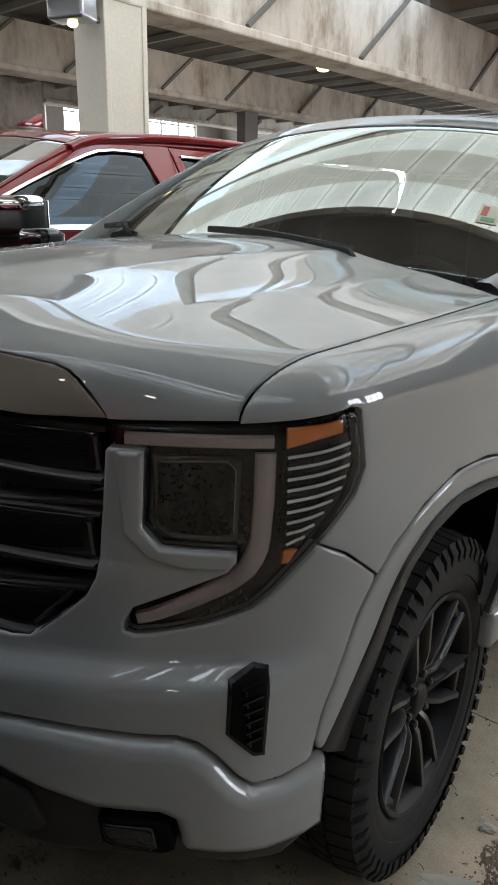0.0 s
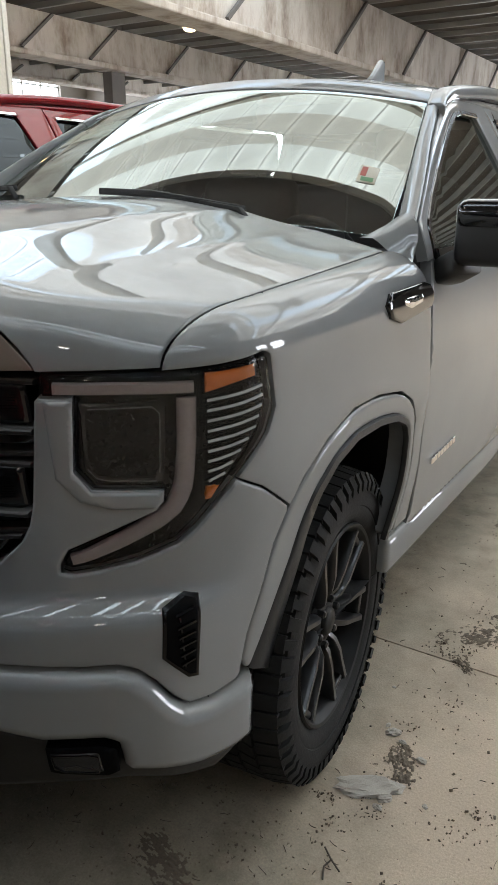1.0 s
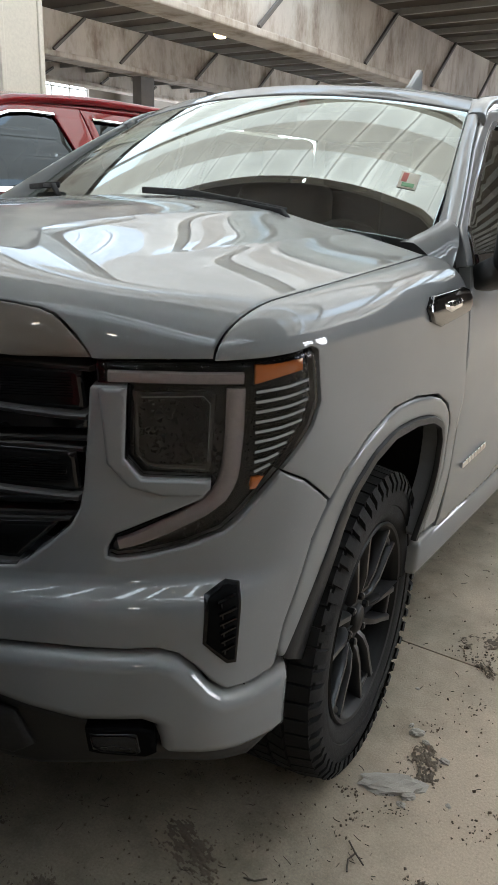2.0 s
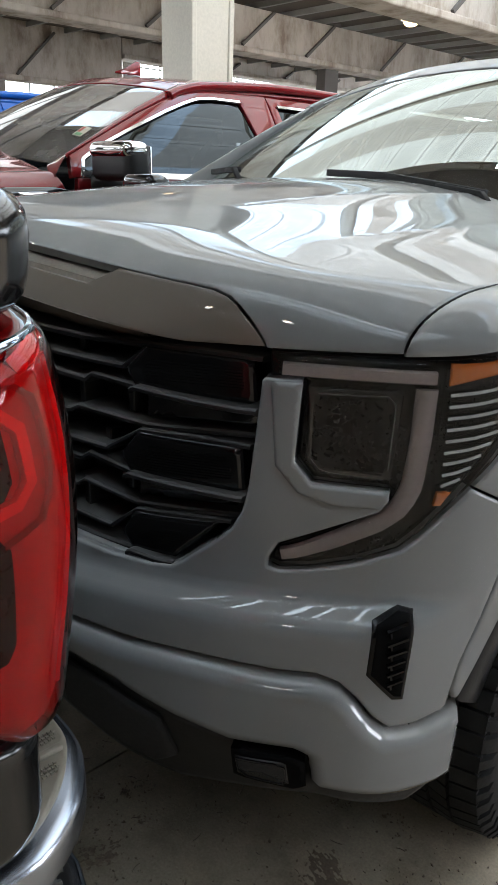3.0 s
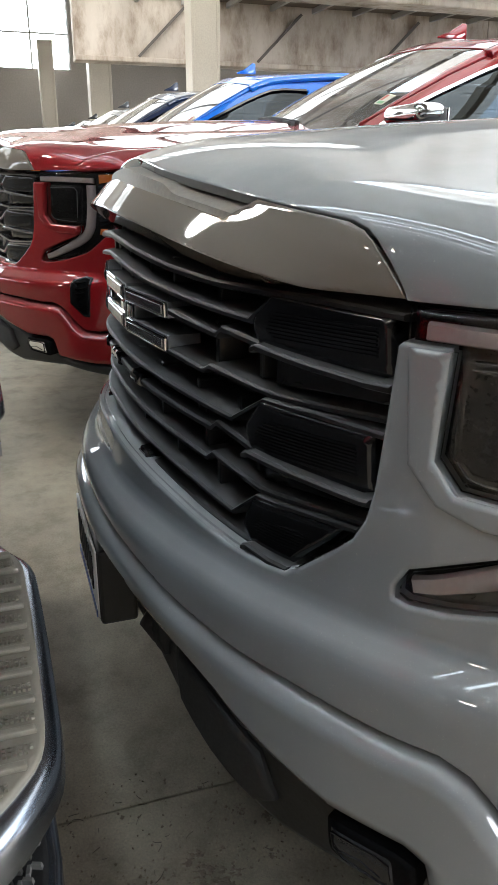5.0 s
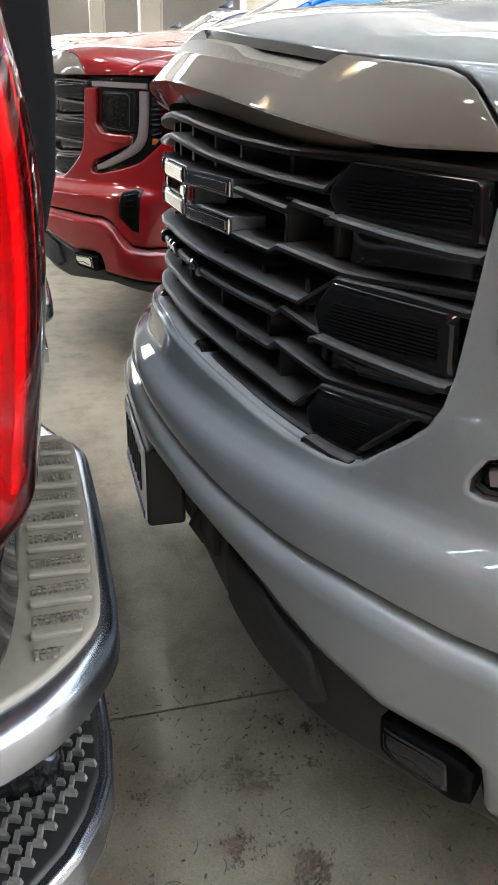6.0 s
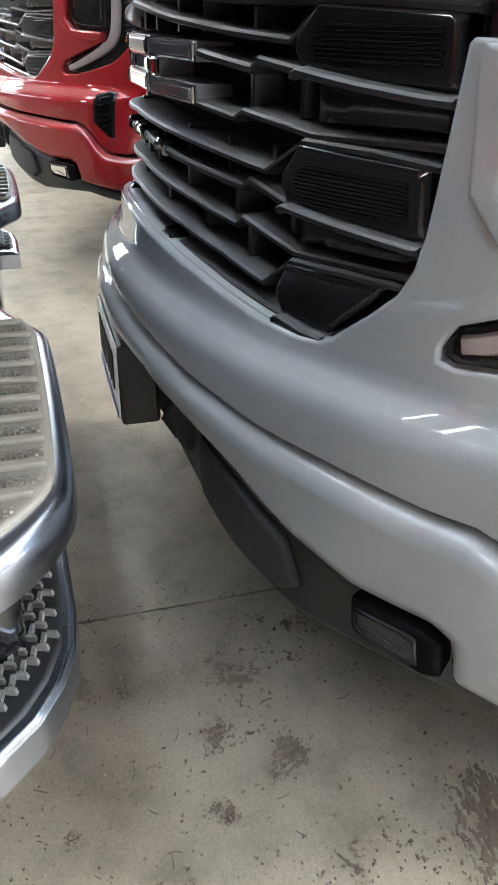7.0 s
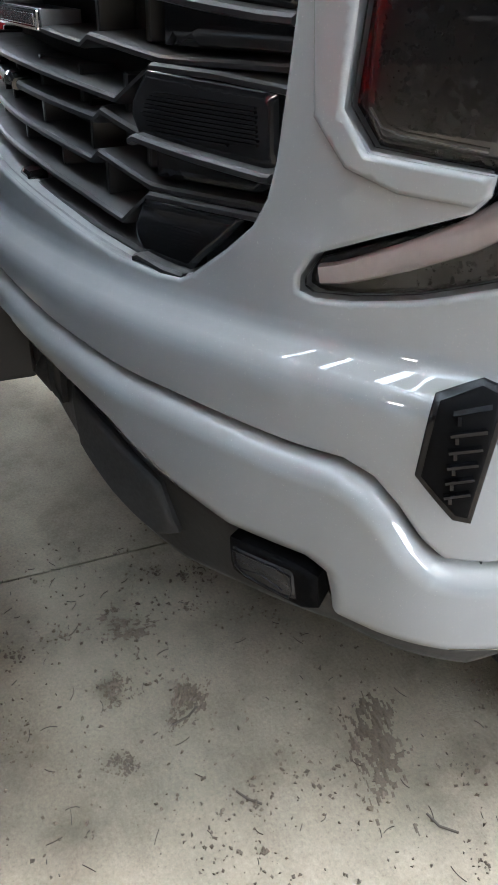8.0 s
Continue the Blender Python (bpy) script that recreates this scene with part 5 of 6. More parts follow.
def corner_skin(s):
    """The rounded rear corner: a from the tailgate out and forward along the side, z up."""
    def f(a, z):
        a, z = -np.asarray(a, float), np.asarray(z, float)
        swell = sum(np.interp(z + k, [.79, .88, .95, 1.05, 1.13, 1.20, 1.26, 1.31, 1.40], [-.008, -.008, -.004, .010, .016, .013, .002, -.004, .004]) for k in (-.03, -.015, 0, .015, .03)) / 5
        knots = [-.1, 0, .08, .13, .17, .20, .25, .33, .5]
        spread = np.linspace(-.035, .035, 9)
        x = sum(np.interp(a + k, knots, [.71, .81, .90, .949, .981, .996, 1.005, 1.008, 1.009]) for k in spread) / 9
        y = sum(np.interp(a + k, knots, [5.782, 5.780, 5.776, 5.764, 5.742, 5.715, 5.67, 5.59, 5.42]) for k in spread) / 9
        return np.stack([s * (x + swell * .4), y + swell, z], -1)
    return f


def tail_lamp(truck, s):
    f = corner_skin(1)
    mir = s < 0
    outline = [(-.008, .935), (-.04, .918), (-.09, .910), (-.15, .914), (-.205, .930), (-.245, .965), (-.27, 1.03), (-.285, 1.12), (-.288, 1.20), (-.27, 1.255), (-.20, 1.288), (-.012, 1.305)]
    lamp = panel("tail_lamp", outline, f, RED_DARK, truck, .015, .022, (.036, .027), .03, "tall red tail lamp with lit-looking loops", mirror=mir)
    # inside: upright bars round the corner, a loop on the side, bright and dark fields
    panel("bright_field", [(-.15, 1.262), (-.19, 1.258), (-.20, 1.272), (-.17, 1.284), (-.14, 1.284)], f, RED_BRIGHT, lamp, .02, .024, (.006, .003), .006, "bright red field", mirror=mir)
    panel("dark_field", [(-.215, 1.245), (-.28, 1.24), (-.28, 1.262), (-.22, 1.268)], f, LAMP_DARK, lamp, .02, .023, (.006, .003), .004, "dark field", mirror=mir)
    panel("dark_field", [(-.222, 1.03), (-.245, 1.03), (-.255, 1.145), (-.228, 1.145)], f, LAMP_DARK, lamp, .02, .023, (.006, .003), .004, "dark column", mirror=mir)
    panel("dark_field", [(-.218, 1.168), (-.28, 1.164), (-.28, 1.238), (-.218, 1.238)], f, LAMP_DARK, lamp, .02, .0225, (.004, .003), .003, mirror=mir)
    ribbon("light_loop", [(-.285, 1.236), (-.222, 1.236), (-.208, 1.226), (-.207, 1.178), (-.220, 1.165), (-.285, 1.160)], f, .013, .0055, RED_BRIGHT, lamp, .021, "bright red loop", mir)
    ribbon("light_core", [(-.285, 1.204), (-.232, 1.206)], f, .022, .0055, RED_BRIGHT, lamp, .021, "bright red core", mir)
    ribbon("lamp_rim", [(-.285, 1.256), (-.205, 1.254), (-.188, 1.240), (-.186, 1.17), (-.200, 1.146), (-.24, 1.136)], f, .004, .0045, RED_CLEAR, lamp, .0235, "clear rim round the loop", mir)
    for a, w in ((.040, .020), (.104, .026), (.145, .012)):
        ribbon("light_bar", [(-a, .955), (-a, 1.10), (-(a - .004), 1.262)], f, w, .0055, RED_BRIGHT, lamp, .020, "bright red upright bar", mir)
    for a in (.075, .022):
        ribbon("dark_rib", [(-a, .955), (-a, 1.10), (-a, 1.255)], f, .009, .0065, LAMP_DARK, lamp, .020, "dark upright rib", mir)
    panel("clear_cap", [(-.02, 1.278), (-.12, 1.274), (-.16, 1.284), (-.22, 1.274), (-.20, 1.286), (-.02, 1.298)], f, REFLECT, lamp, .02, .0235, (.008, .003), .004, "silvery upper reflector", mirror=mir)
    lens = panel("lens", outline, f, RED_LENS, lamp, .012, .032, (.032, .026), .03, "glossy red lens", mirror=mir)
    lens.visible_shadow = False
    panel("lamp_cap", [(-.01, 1.31), (-.21, 1.30), (-.27, 1.275), (-.30, 1.30), (-.30, 1.385), (-.01, 1.40)], f, POD_BLACK, truck, .02, .022, (.03, .022), .05, "gloss black cap above the lamp", mirror=mir)
    panel("corner_panel", [(-.01, .79), (-.20, .79), (-.30, .80), (-.33, .95), (-.33, 1.27), (-.285, 1.27), (-.298, 1.2), (-.295, 1.12), (-.280, 1.03), (-.255, .96), (-.212, .921), (-.15, .904), (-.09, .900), (-.04, .908), (-.01, .925)], f, POD_BLACK, truck, .02, .006, (.02, .016), .04, "dark lower corner panel", mirror=mir)


def bumper_plan(t):
    """The rear bumper's outer edge, t 0 at the middle to 1 at the side end."""
    pts = np.array([(0, 5.800), (.28, 5.806), (.37, 5.830), (.44, 5.864), (.52, 5.869), (.72, 5.868), (.84, 5.862), (.895, 5.840), (.94, 5.805), (.968, 5.765), (.982, 5.72), (.980, 5.60), (.965, 5.42)])
    pts = spline(np.r_[pts[:1] * (-1, 1), pts, pts[-1:]], 10)
    seg = np.r_[0, np.cumsum(np.linalg.norm(np.diff(pts, axis=0), axis=1))]
    seg /= seg[-1]
    return np.stack([np.interp(t, seg, pts[:, 0]), np.interp(t, seg, pts[:, 1])], -1)


def rear_bumper(truck):
    ts = np.linspace(0, 1, 70)
    edge = bumper_plan(ts)
    full = np.r_[edge[::-1] * (-1, 1), edge[1:]]
    bm = bmesh.new()
    sec = [(-.16, .0), (-.016, .0), (-.008, -.002), (-.002, -.007), (.0, -.014), (.001, -.042), (-.002, -.049), (-.010, -.053), (-.030, -.055), (-.12, -.06)]
    rings = []
    for i, p in enumerate(full):
        a, b = full[max(i - 1, 0)], full[min(i + 1, len(full) - 1)]
        t = (b - a) / np.linalg.norm(b - a)
        n = np.array([-t[1], t[0]])
        rings.append([bm.verts.new((p[0] + n[0] * o, p[1] + n[1] * o, .760 + z)) for o, z in sec])
    for r, q in zip(rings, rings[1:]):
        for i in range(len(sec) - 1):
            bm.faces.new((r[i], q[i], q[i + 1], r[i + 1]))
    bmesh.ops.recalc_face_normals(bm, faces=bm.faces)
    me = make_mesh("rear_bumper", bm, BUMPER_STEEL, True, 40)
    bump_ob = child("rear_bumper", me, truck, None, "brushed steel step bumper")
    for s in (1, -1):
        # ribbed pad on top, from the plate recess to the corner
        flat = lambda x, y: np.stack([np.asarray(x, float), np.asarray(y, float), np.full(np.shape(x), .763)], -1)
        rim = [tuple(p - (.020 * ease(.80, .97, p[0]), .016)) for p in edge if .405 < p[0] and p[1] > 5.70]
        pad = panel("step_pad", rim + [(.915, 5.70), (.89, 5.752), (.80, 5.768), (.405, 5.775)], flat, STEP_PAD, bump_ob, .02, .004, (.006, .004), .02, "grey ribbed step pad", mirror=s < 0)
        for k in range(10):
            x = .430 + k * .0485
            y1 = float(np.interp(x, [p for p, q in rim], [q for p, q in rim])) - .004
            part("pad_rib", box_bm((x - .005 if s > 0 else -x - .005, 5.782, .766), (x + .005 if s > 0 else -x + .005, y1 - .003, .7735), .0025), STEP_PAD, pad)
            dots = bmesh.new()
            for i in range(16):
                for j in range(3):
                    xx, yy = x + .018 + j * .0058, 5.787 + i * .0052
                    if yy < float(np.interp(xx, [p for p, q in rim], [q for p, q in rim])) - .010 and xx < .90:
                        box_bm((xx * s - .0018, yy - .0016, .766), (xx * s + .0018, yy + .0016, .7702), bm=dots)
            tagged(part("pad_grip", dots, STEP_PAD, pad), kind="stuff")
        # black gap and lower corner step
        part("bumper_gap", box_bm((min(.05 * s, .87 * s), 5.45, .50), (max(.05 * s, .87 * s), 5.80, .715), .03, 4), GLOSS_BLACK, bump_ob, "", True)
        low = [(.66, 5.852), (.80, 5.852), (.86, 5.846), (.905, 5.830), (.945, 5.805), (.98, 5.768), (1.0, 5.725), (1.01, 5.68), (1.012, 5.50), (.75, 5.50), (.66, 5.70)]
        flat2 = lambda x, y: np.stack([np.asarray(x, float), np.asarray(y, float), np.full(np.shape(x), .575)], -1)
        st = panel("corner_step", low, flat2, BUMPER_STEEL, bump_ob, .02, .0, (.008, .008), .038, "steel corner step", mirror=s < 0)
        sp = panel("corner_step_pad", [(.70, 5.838), (.80, 5.838), (.858, 5.832), (.90, 5.816), (.936, 5.793), (.968, 5.760), (.987, 5.72), (.997, 5.68), (.998, 5.53), (.76, 5.53), (.70, 5.70)], flat2, TRIM_BLACK, st, .02, .004, (.006, .004), .01, "dark chevron tread", mirror=s < 0)
        chev = bmesh.new()
        tread = np.array([(.70, 5.838), (.80, 5.838), (.858, 5.832), (.90, 5.816), (.936, 5.793), (.968, 5.760), (.987, 5.72), (.997, 5.68), (.998, 5.53), (.76, 5.53), (.70, 5.70)])
        for i in range(24):
            for j in range(16):
                x, y = .712 + i * .0165, 5.54 + (j + .5 * (i % 2)) * .0215
                here = np.array([(x, y)])
                if not inside(tread, here)[0] or edge_distance(tread, here)[0] < .010:
                    continue
                for dx, dy, turn, length in ((.0, .005, 68, .0145), (.005, -.004, -12, .0165)):
                    m = pose((x + dx) * s, y + dy, .5815, 0, 0, turn * s)
                    r = bmesh.ops.create_cube(chev, size=1)["verts"]
                    for v in r:
                        top = .72 if v.co.z > 0 else 1
                        v.co = m @ Vector((v.co.x * length * top, v.co.y * .0055 * top, v.co.z * .008))
        tagged(part("chevron_tread", chev, TREAD_GREY, sp, "raised chevrons"), kind="stuff")


# ---- the hall ----
def glow_panel(name, lo, hi, material, label):
    ob = link_mesh(name, box_bm(lo, hi), material)
    return tagged(ob, label, "backdrop", kind="structure")


DAYLIGHT = glow("daylight", (0.88, 0.94, 1.0), 3.6)


def wall_with_windows(name, along, fixed, a0, a1, height, windows, thick=.3, label=""):
    """A wall along x or y at a fixed place, with openings (a, b, z0, z1) cut through."""
    cuts = sorted({a0, a1, *[w[0] for w in windows], *[w[1] for w in windows]})
    levels = sorted({0, height, *[w[2] for w in windows], *[w[3] for w in windows]})
    bm = bmesh.new()
    for p, q in zip(cuts, cuts[1:]):
        for z0, z1 in zip(levels, levels[1:]):
            m, mz = (p + q) / 2, (z0 + z1) / 2
            if any(w[0] < m < w[1] and w[2] < mz < w[3] for w in windows):
                continue
            if along == 'y':
                box_bm((fixed, p, z0), (fixed + thick, q, z1), bm=bm)
            else:
                box_bm((p, fixed, z0), (q, fixed + thick, z1), bm=bm)
    bmesh.ops.remove_doubles(bm, verts=bm.verts, dist=1e-4)
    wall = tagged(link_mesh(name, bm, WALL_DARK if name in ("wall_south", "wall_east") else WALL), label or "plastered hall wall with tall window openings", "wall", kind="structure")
    n = 0
    for w in windows:
        n += 1
        win = new("window_%d" % n if name == "wall_west" else "window")
        tagged(win, "steel-framed factory window with small panes", "window", kind="structure")
        w0, w1, z0, z1 = w
        cols, rows = max(1, round((w1 - w0) / 1.3)), max(1, round((z1 - z0) / 1.1))
        for i in range(cols + 1):
            a = w0 + (w1 - w0) * i / cols
            lo, hi = (a - .035, z0), (a + .035, z1)
            b = box_bm((fixed + .08, lo[0], lo[1]), (fixed + .16, hi[0], hi[1])) if along == 'y' else box_bm((lo[0], fixed + .08, lo[1]), (hi[0], fixed + .16, hi[1]))
            part("mullion", b, PURLIN, win)
        for j in range(rows + 1):
            z = z0 + (z1 - z0) * j / rows
            b = box_bm((fixed + .09, w0, z - .03), (fixed + .15, w1, z + .03)) if along == 'y' else box_bm((w0, fixed + .09, z - .03), (w1, fixed + .15, z + .03))
            part("transom", b, PURLIN, win)
    return wall


X0, X1, Y0, Y1 = -31.0, 15.0, -15.0, 34.0
TOP = 5.9
wall_with_windows("wall_west", 'y', X0 - .3, Y0, Y1, 9.0, [(-12, -6, 4.9, 8.6), (-5, 3.4, 4.9, 8.6), (4.2, 14.5, 2.15, 2.75), (16, 22, 2.0, 8.6), (23, 32, 2.0, 8.6)])
wall_with_windows("wall_east", 'y', X1, Y0, Y1, 9.0, [(9.0, 13.0, 1.0, 5.4), (14.5, 19, 1.0, 5.4)])
wall_with_windows("wall_north", 'x', Y1, X0, X1, 9.0, [(-29, -22, 1.2, 5.2), (-20, -13, 1.2, 5.2), (-11, -4, 1.2, 5.2), (-2, 6, 1.2, 5.2)])
wall_with_windows("wall_south", 'x', Y0 - .3, X0, X1, 9.0, [(-28, -22, 4.2, 5.3), (-20, -14, 4.2, 5.3), (-12, -6, 4.2, 5.3)])
glow_panel("backdrop_west", (X0 - 1.6, Y0, 0), (X0 - 1.5, Y1, 9), DAYLIGHT, "bright overcast daylight outside the west windows")
glow_panel("backdrop_east", (X1 + 1.5, Y0, 0), (X1 + 1.6, Y1, 9), glow("open_daylight", (0.92, 0.95, 1.0), 7.5), "bright overcast daylight outside the east windows")
glow_panel("backdrop_north", (X0, Y1 + 1.5, 0), (X1, Y1 + 1.6, 9), DAYLIGHT, "bright overcast daylight outside the north windows")
glow_panel("backdrop_south", (X0, Y0 - 1.6, 0), (X1, Y0 - 1.5, 9), DAYLIGHT, "bright overcast daylight outside the south windows")

# ---- ceiling: dark deck, pale purlins, and a bay of translucent ribbed sheets that let the daylight in ----
BAY = (-7.2, 8.0, 3.0, 15.0)
bm = bmesh.new()
box_bm((-23.0, Y0, TOP), (BAY[0], Y1, TOP + .12), bm=bm)
box_bm((BAY[0], BAY[3], TOP), (BAY[1], Y1, TOP + .12), bm=bm)
box_bm((BAY[1], Y0, TOP), (X1 + .3, Y1, TOP + .12), bm=bm)
box_bm((BAY[0], Y0, TOP), (BAY[1], BAY[2], TOP + .12), bm=bm)
box_bm((X0, Y0, 9.0), (-23.0, Y1, 9.12), bm=bm)
box_bm((-23.1, Y0, TOP + .13), (-23.0, Y1, 9.0), bm=bm)
tagged(link_mesh("ceiling", bm, DECK), "dark steel roof deck high overhead", "ceiling", kind="structure")
SHEET_CREAM = striped_sheet("translucent_sheet", (.97, 1.0, .98), 1.0)
SHEET_CLEAR = striped_sheet("clear_sheet", (.70, .85, 1.0), 2.0, .42)
SHEET_DULL = striped_sheet("grimy_sheet", (.9, .88, .82), .7)
sheets = new("ceiling_sheets")
tagged(sheets, "translucent ribbed roof sheets glowing with daylight", "ceiling", kind="structure")
strips = [(BAY[0], -6.0, SHEET_CLEAR), (-6.0, 1.9, SHEET_CREAM), (1.9, 3.4, SHEET_CLEAR), (3.4, BAY[1], SHEET_CREAM)]
rows_y = [(BAY[2], 3.7, None), (3.7, 4.6, SHEET_DULL), (4.6, 5.5, None), (5.5, 5.95, SHEET_CLEAR), (5.95, 10.4, None), (10.4, 11.2, SHEET_DULL), (11.2, BAY[3], None)]
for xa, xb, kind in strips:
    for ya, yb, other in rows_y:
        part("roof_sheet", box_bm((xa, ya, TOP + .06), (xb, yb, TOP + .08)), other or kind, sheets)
# unseen sheets in the bays behind the girders, added as fill light, and narrow clear laps over the front aisle for
# light and streaks
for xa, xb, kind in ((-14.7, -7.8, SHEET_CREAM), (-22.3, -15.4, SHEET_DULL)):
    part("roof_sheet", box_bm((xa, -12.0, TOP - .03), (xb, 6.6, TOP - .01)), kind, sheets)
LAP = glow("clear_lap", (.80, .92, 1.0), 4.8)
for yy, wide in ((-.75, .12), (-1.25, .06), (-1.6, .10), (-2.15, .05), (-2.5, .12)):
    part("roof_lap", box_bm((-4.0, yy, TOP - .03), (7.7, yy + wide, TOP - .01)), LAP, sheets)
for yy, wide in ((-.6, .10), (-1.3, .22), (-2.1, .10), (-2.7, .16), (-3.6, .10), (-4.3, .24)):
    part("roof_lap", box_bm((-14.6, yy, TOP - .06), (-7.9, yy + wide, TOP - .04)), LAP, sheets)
bm = bmesh.new()
y = BAY[2]
while y < BAY[3] + .1:
    box_bm((BAY[0], y - .045, TOP - .10), (BAY[1], y + .045, TOP + .055), bm=bm)
    y += 2.2
tagged(link_mesh("ceiling_ribs", bm, RIBBED), "pale purlins under the roof sheets", "ceiling", kind="structure")
bm = bmesh.new()
y = Y0 + .5
while y < Y1:
    box_bm((-23.0, y - .05, TOP - .16), (BAY[0] if BAY[2] - .2 < y < BAY[3] + .2 else X1, y + .05, TOP - .02), bm=bm)
    y += 1.35
tagged(link_mesh("ceiling_purlins", bm, PURLIN), "pale steel purlins under the roof deck", "ceiling", kind="structure")


def girder(x, spots, lean, low=4.20, start=Y0, stop=Y1):
    g = new("roof_girder")
    tagged(g, "deep stained concrete roof girder with steel braces", "girder", kind="structure")
    bm = box_bm((x - .2, start, low + .12), (x + .2, stop, TOP + .1 if x < -20 else TOP - .17), .02)
    part("web", bm, CONCRETE, g, "stained concrete web")
    part("bottom_flange", box_bm((x - .34, start, low), (x + .34, stop, low + .14), .03), CONCRETE, g)
    for yy in spots:
        bm = sweep_bm([(x + .30, yy, low + .16), (x + .26, yy + lean, 5.70)], [(-.035, -.035), (.035, -.035), (.035, .035), (-.035, .035)])
        part("brace", bm, STEEL, g, "dark steel brace")
    return g


girder(-7.4, [2.0, 5.8, 9.4, 12.6, 17.2, 21.5, 25.5, 29.5], 1.7)
girder(-15.0, [2.2, 4.4, 6.6, 8.9, 11.4, 14.5, 17.0, 20.5, 24.0, 27.5], 1.2, 4.62)
girder(-22.6, [4.4, 8.0, 12.0], 1.4, 4.20, start=2.6, stop=16.0)
girder(-22.6, [18.0, 21.0, 24.0, 27.0], 0.5, 5.25, start=16.02)
girder(0.6, [13.0, 17.0, 21.0, 25.0], 1.7, start=9.0)
post = tagged(link_mesh("steel_post", box_bm((-15.35, 18.2, 0), (-15.0, 18.8, TOP), .01), STEEL), "dark steel post in the far girder line", "post", kind="structure")


def tapered(x0, x1, y0, y1, z0, z1, grow):
    """An upright block that widens by grow towards its top."""
    bm = box_bm((x0, y0, z0), (x1, y1, z1))
    cx, cy = (x0 + x1) / 2, (y0 + y1) / 2
    for v in bm.verts:
        if v.co.z > (z0 + z1) / 2:
            v.co.x, v.co.y = cx + (v.co.x - cx) * grow, cy + (v.co.y - cy) * grow
    bmesh.ops.bevel(bm, geom=list(bm.edges), offset=.015, segments=2, affect='EDGES', profile=.5)
    return bm


def column(x, y, w, d, grow=1.3):
    c = new("column")
    tagged(c, "pale painted tapered hall column", "column", kind="structure")
    part("casing", tapered(x - w / 2 + .05, x + w / 2 - .05, y - d / 2 + .05, y + d / 2 - .05, .1, TOP - .17, grow), COLUMN, c)
    for s in (-1, 1):
        part("flange", tapered(x - w / 2, x + w / 2, y + s * (d / 2 - .02) - .04, y + s * (d / 2 - .02) + .04, .1, TOP - .18, 1.12), COLUMN, c)
    part("foot", box_bm((x - w * .7, y - d * .7, 0), (x + w * .7, y + d * .7, .12), .02), CONCRETE, c)
    return c


column(-7.4, 6.9, .62, .70)
column(-19.4, 5.5, .62, .70)
column(-27.0, 3.9, .62, .70)
column(-30.0, 2.4, .5, .5)


def flood_lamp(x, y, z, turn):
    f = new("flood_lamp")
    f.matrix_world = pose(x, y, z, 0, 0, turn)
    tagged(f, "box-shaped floodlight on a column bracket", "lamp")
    part("body", box_bm((-.22, -.16, -.13), (.22, .16, .13), .03, 3), SATIN, f, "ribbed silvery housing", True)
    part("glass", box_bm((-.19, -.175, -.10), (.19, -.158, .10), .01), LENS, f)
    part("bracket", box_bm((-.02, .15, -.03), (.02, 1.05, .03), .005), STEEL, f)
    bm = bmesh.new()
    bmesh.ops.create_uvsphere(bm, u_segments=12, v_segments=8, radius=.06)
    for v in bm.verts:
        v.co = Vector((v.co.x, v.co.y, v.co.z * .6 - .15))
    part("bulb", bm, LAMP_WARM, f, "lit warm bulb", True)
    return f


def high_bay(x, y, z, power=130):
    h = new("pendant_lamp")
    h.matrix_world = pose(x, y, z)
    tagged(h, "lit warm pendant lamp under the roof", "lamp", "pendant lamps")
    bm = bmesh.new()
    for r0, z0, r1, z1 in ((.07, .18, .10, .10), (.10, .10, .24, .02), (.24, .02, .25, .0)):
        a = [bm.verts.new((r0 * math.cos(t), r0 * math.sin(t), z0)) for t in np.linspace(0, 2 * math.pi, 25)[:-1]]
        b = [bm.verts.new((r1 * math.cos(t), r1 * math.sin(t), z1)) for t in np.linspace(0, 2 * math.pi, 25)[:-1]]
        for i in range(24):
            j = (i + 1) % 24
            bm.faces.new((a[i], a[j], b[j], b[i]))
    bmesh.ops.remove_doubles(bm, verts=bm.verts, dist=1e-4)
    part("shade", bm, PURLIN, h, "", True)
    bm = bmesh.new()
    bmesh.ops.create_uvsphere(bm, u_segments=16, v_segments=8, radius=.17)
    for v in bm.verts:
        v.co.z = v.co.z * .5 - .06
    part("bulb", bm, LAMP_WARM, h, "glowing bulb", True)
    part("rod", box_bm((-.012, -.012, .17), (.012, .012, TOP - z), 0), STEEL, h)
    lamp = new("pendant_light", bpy.data.lights.new("pendant_light", 'POINT'))
    lamp.data.energy, lamp.data.color, lamp.data.shadow_soft_size = power, (1.0, .97, .91), .2
    lamp.location = (x, y, z - .25)
    return h


flood_lamp(-6.9, 5.9, 3.95, 24).scale = (1.15, 1.15, 1.25)
high_bay(-9.8, 15.1, 4.9)
for x, y, power in ((0.6, -5.0, 22), (-2.9, -2.6, 60), (4.4, -5.4, 20), (-1.2, -9.6, 30), (2.6, -9.8, 25)):
    high_bay(x, y, 4.6, power)

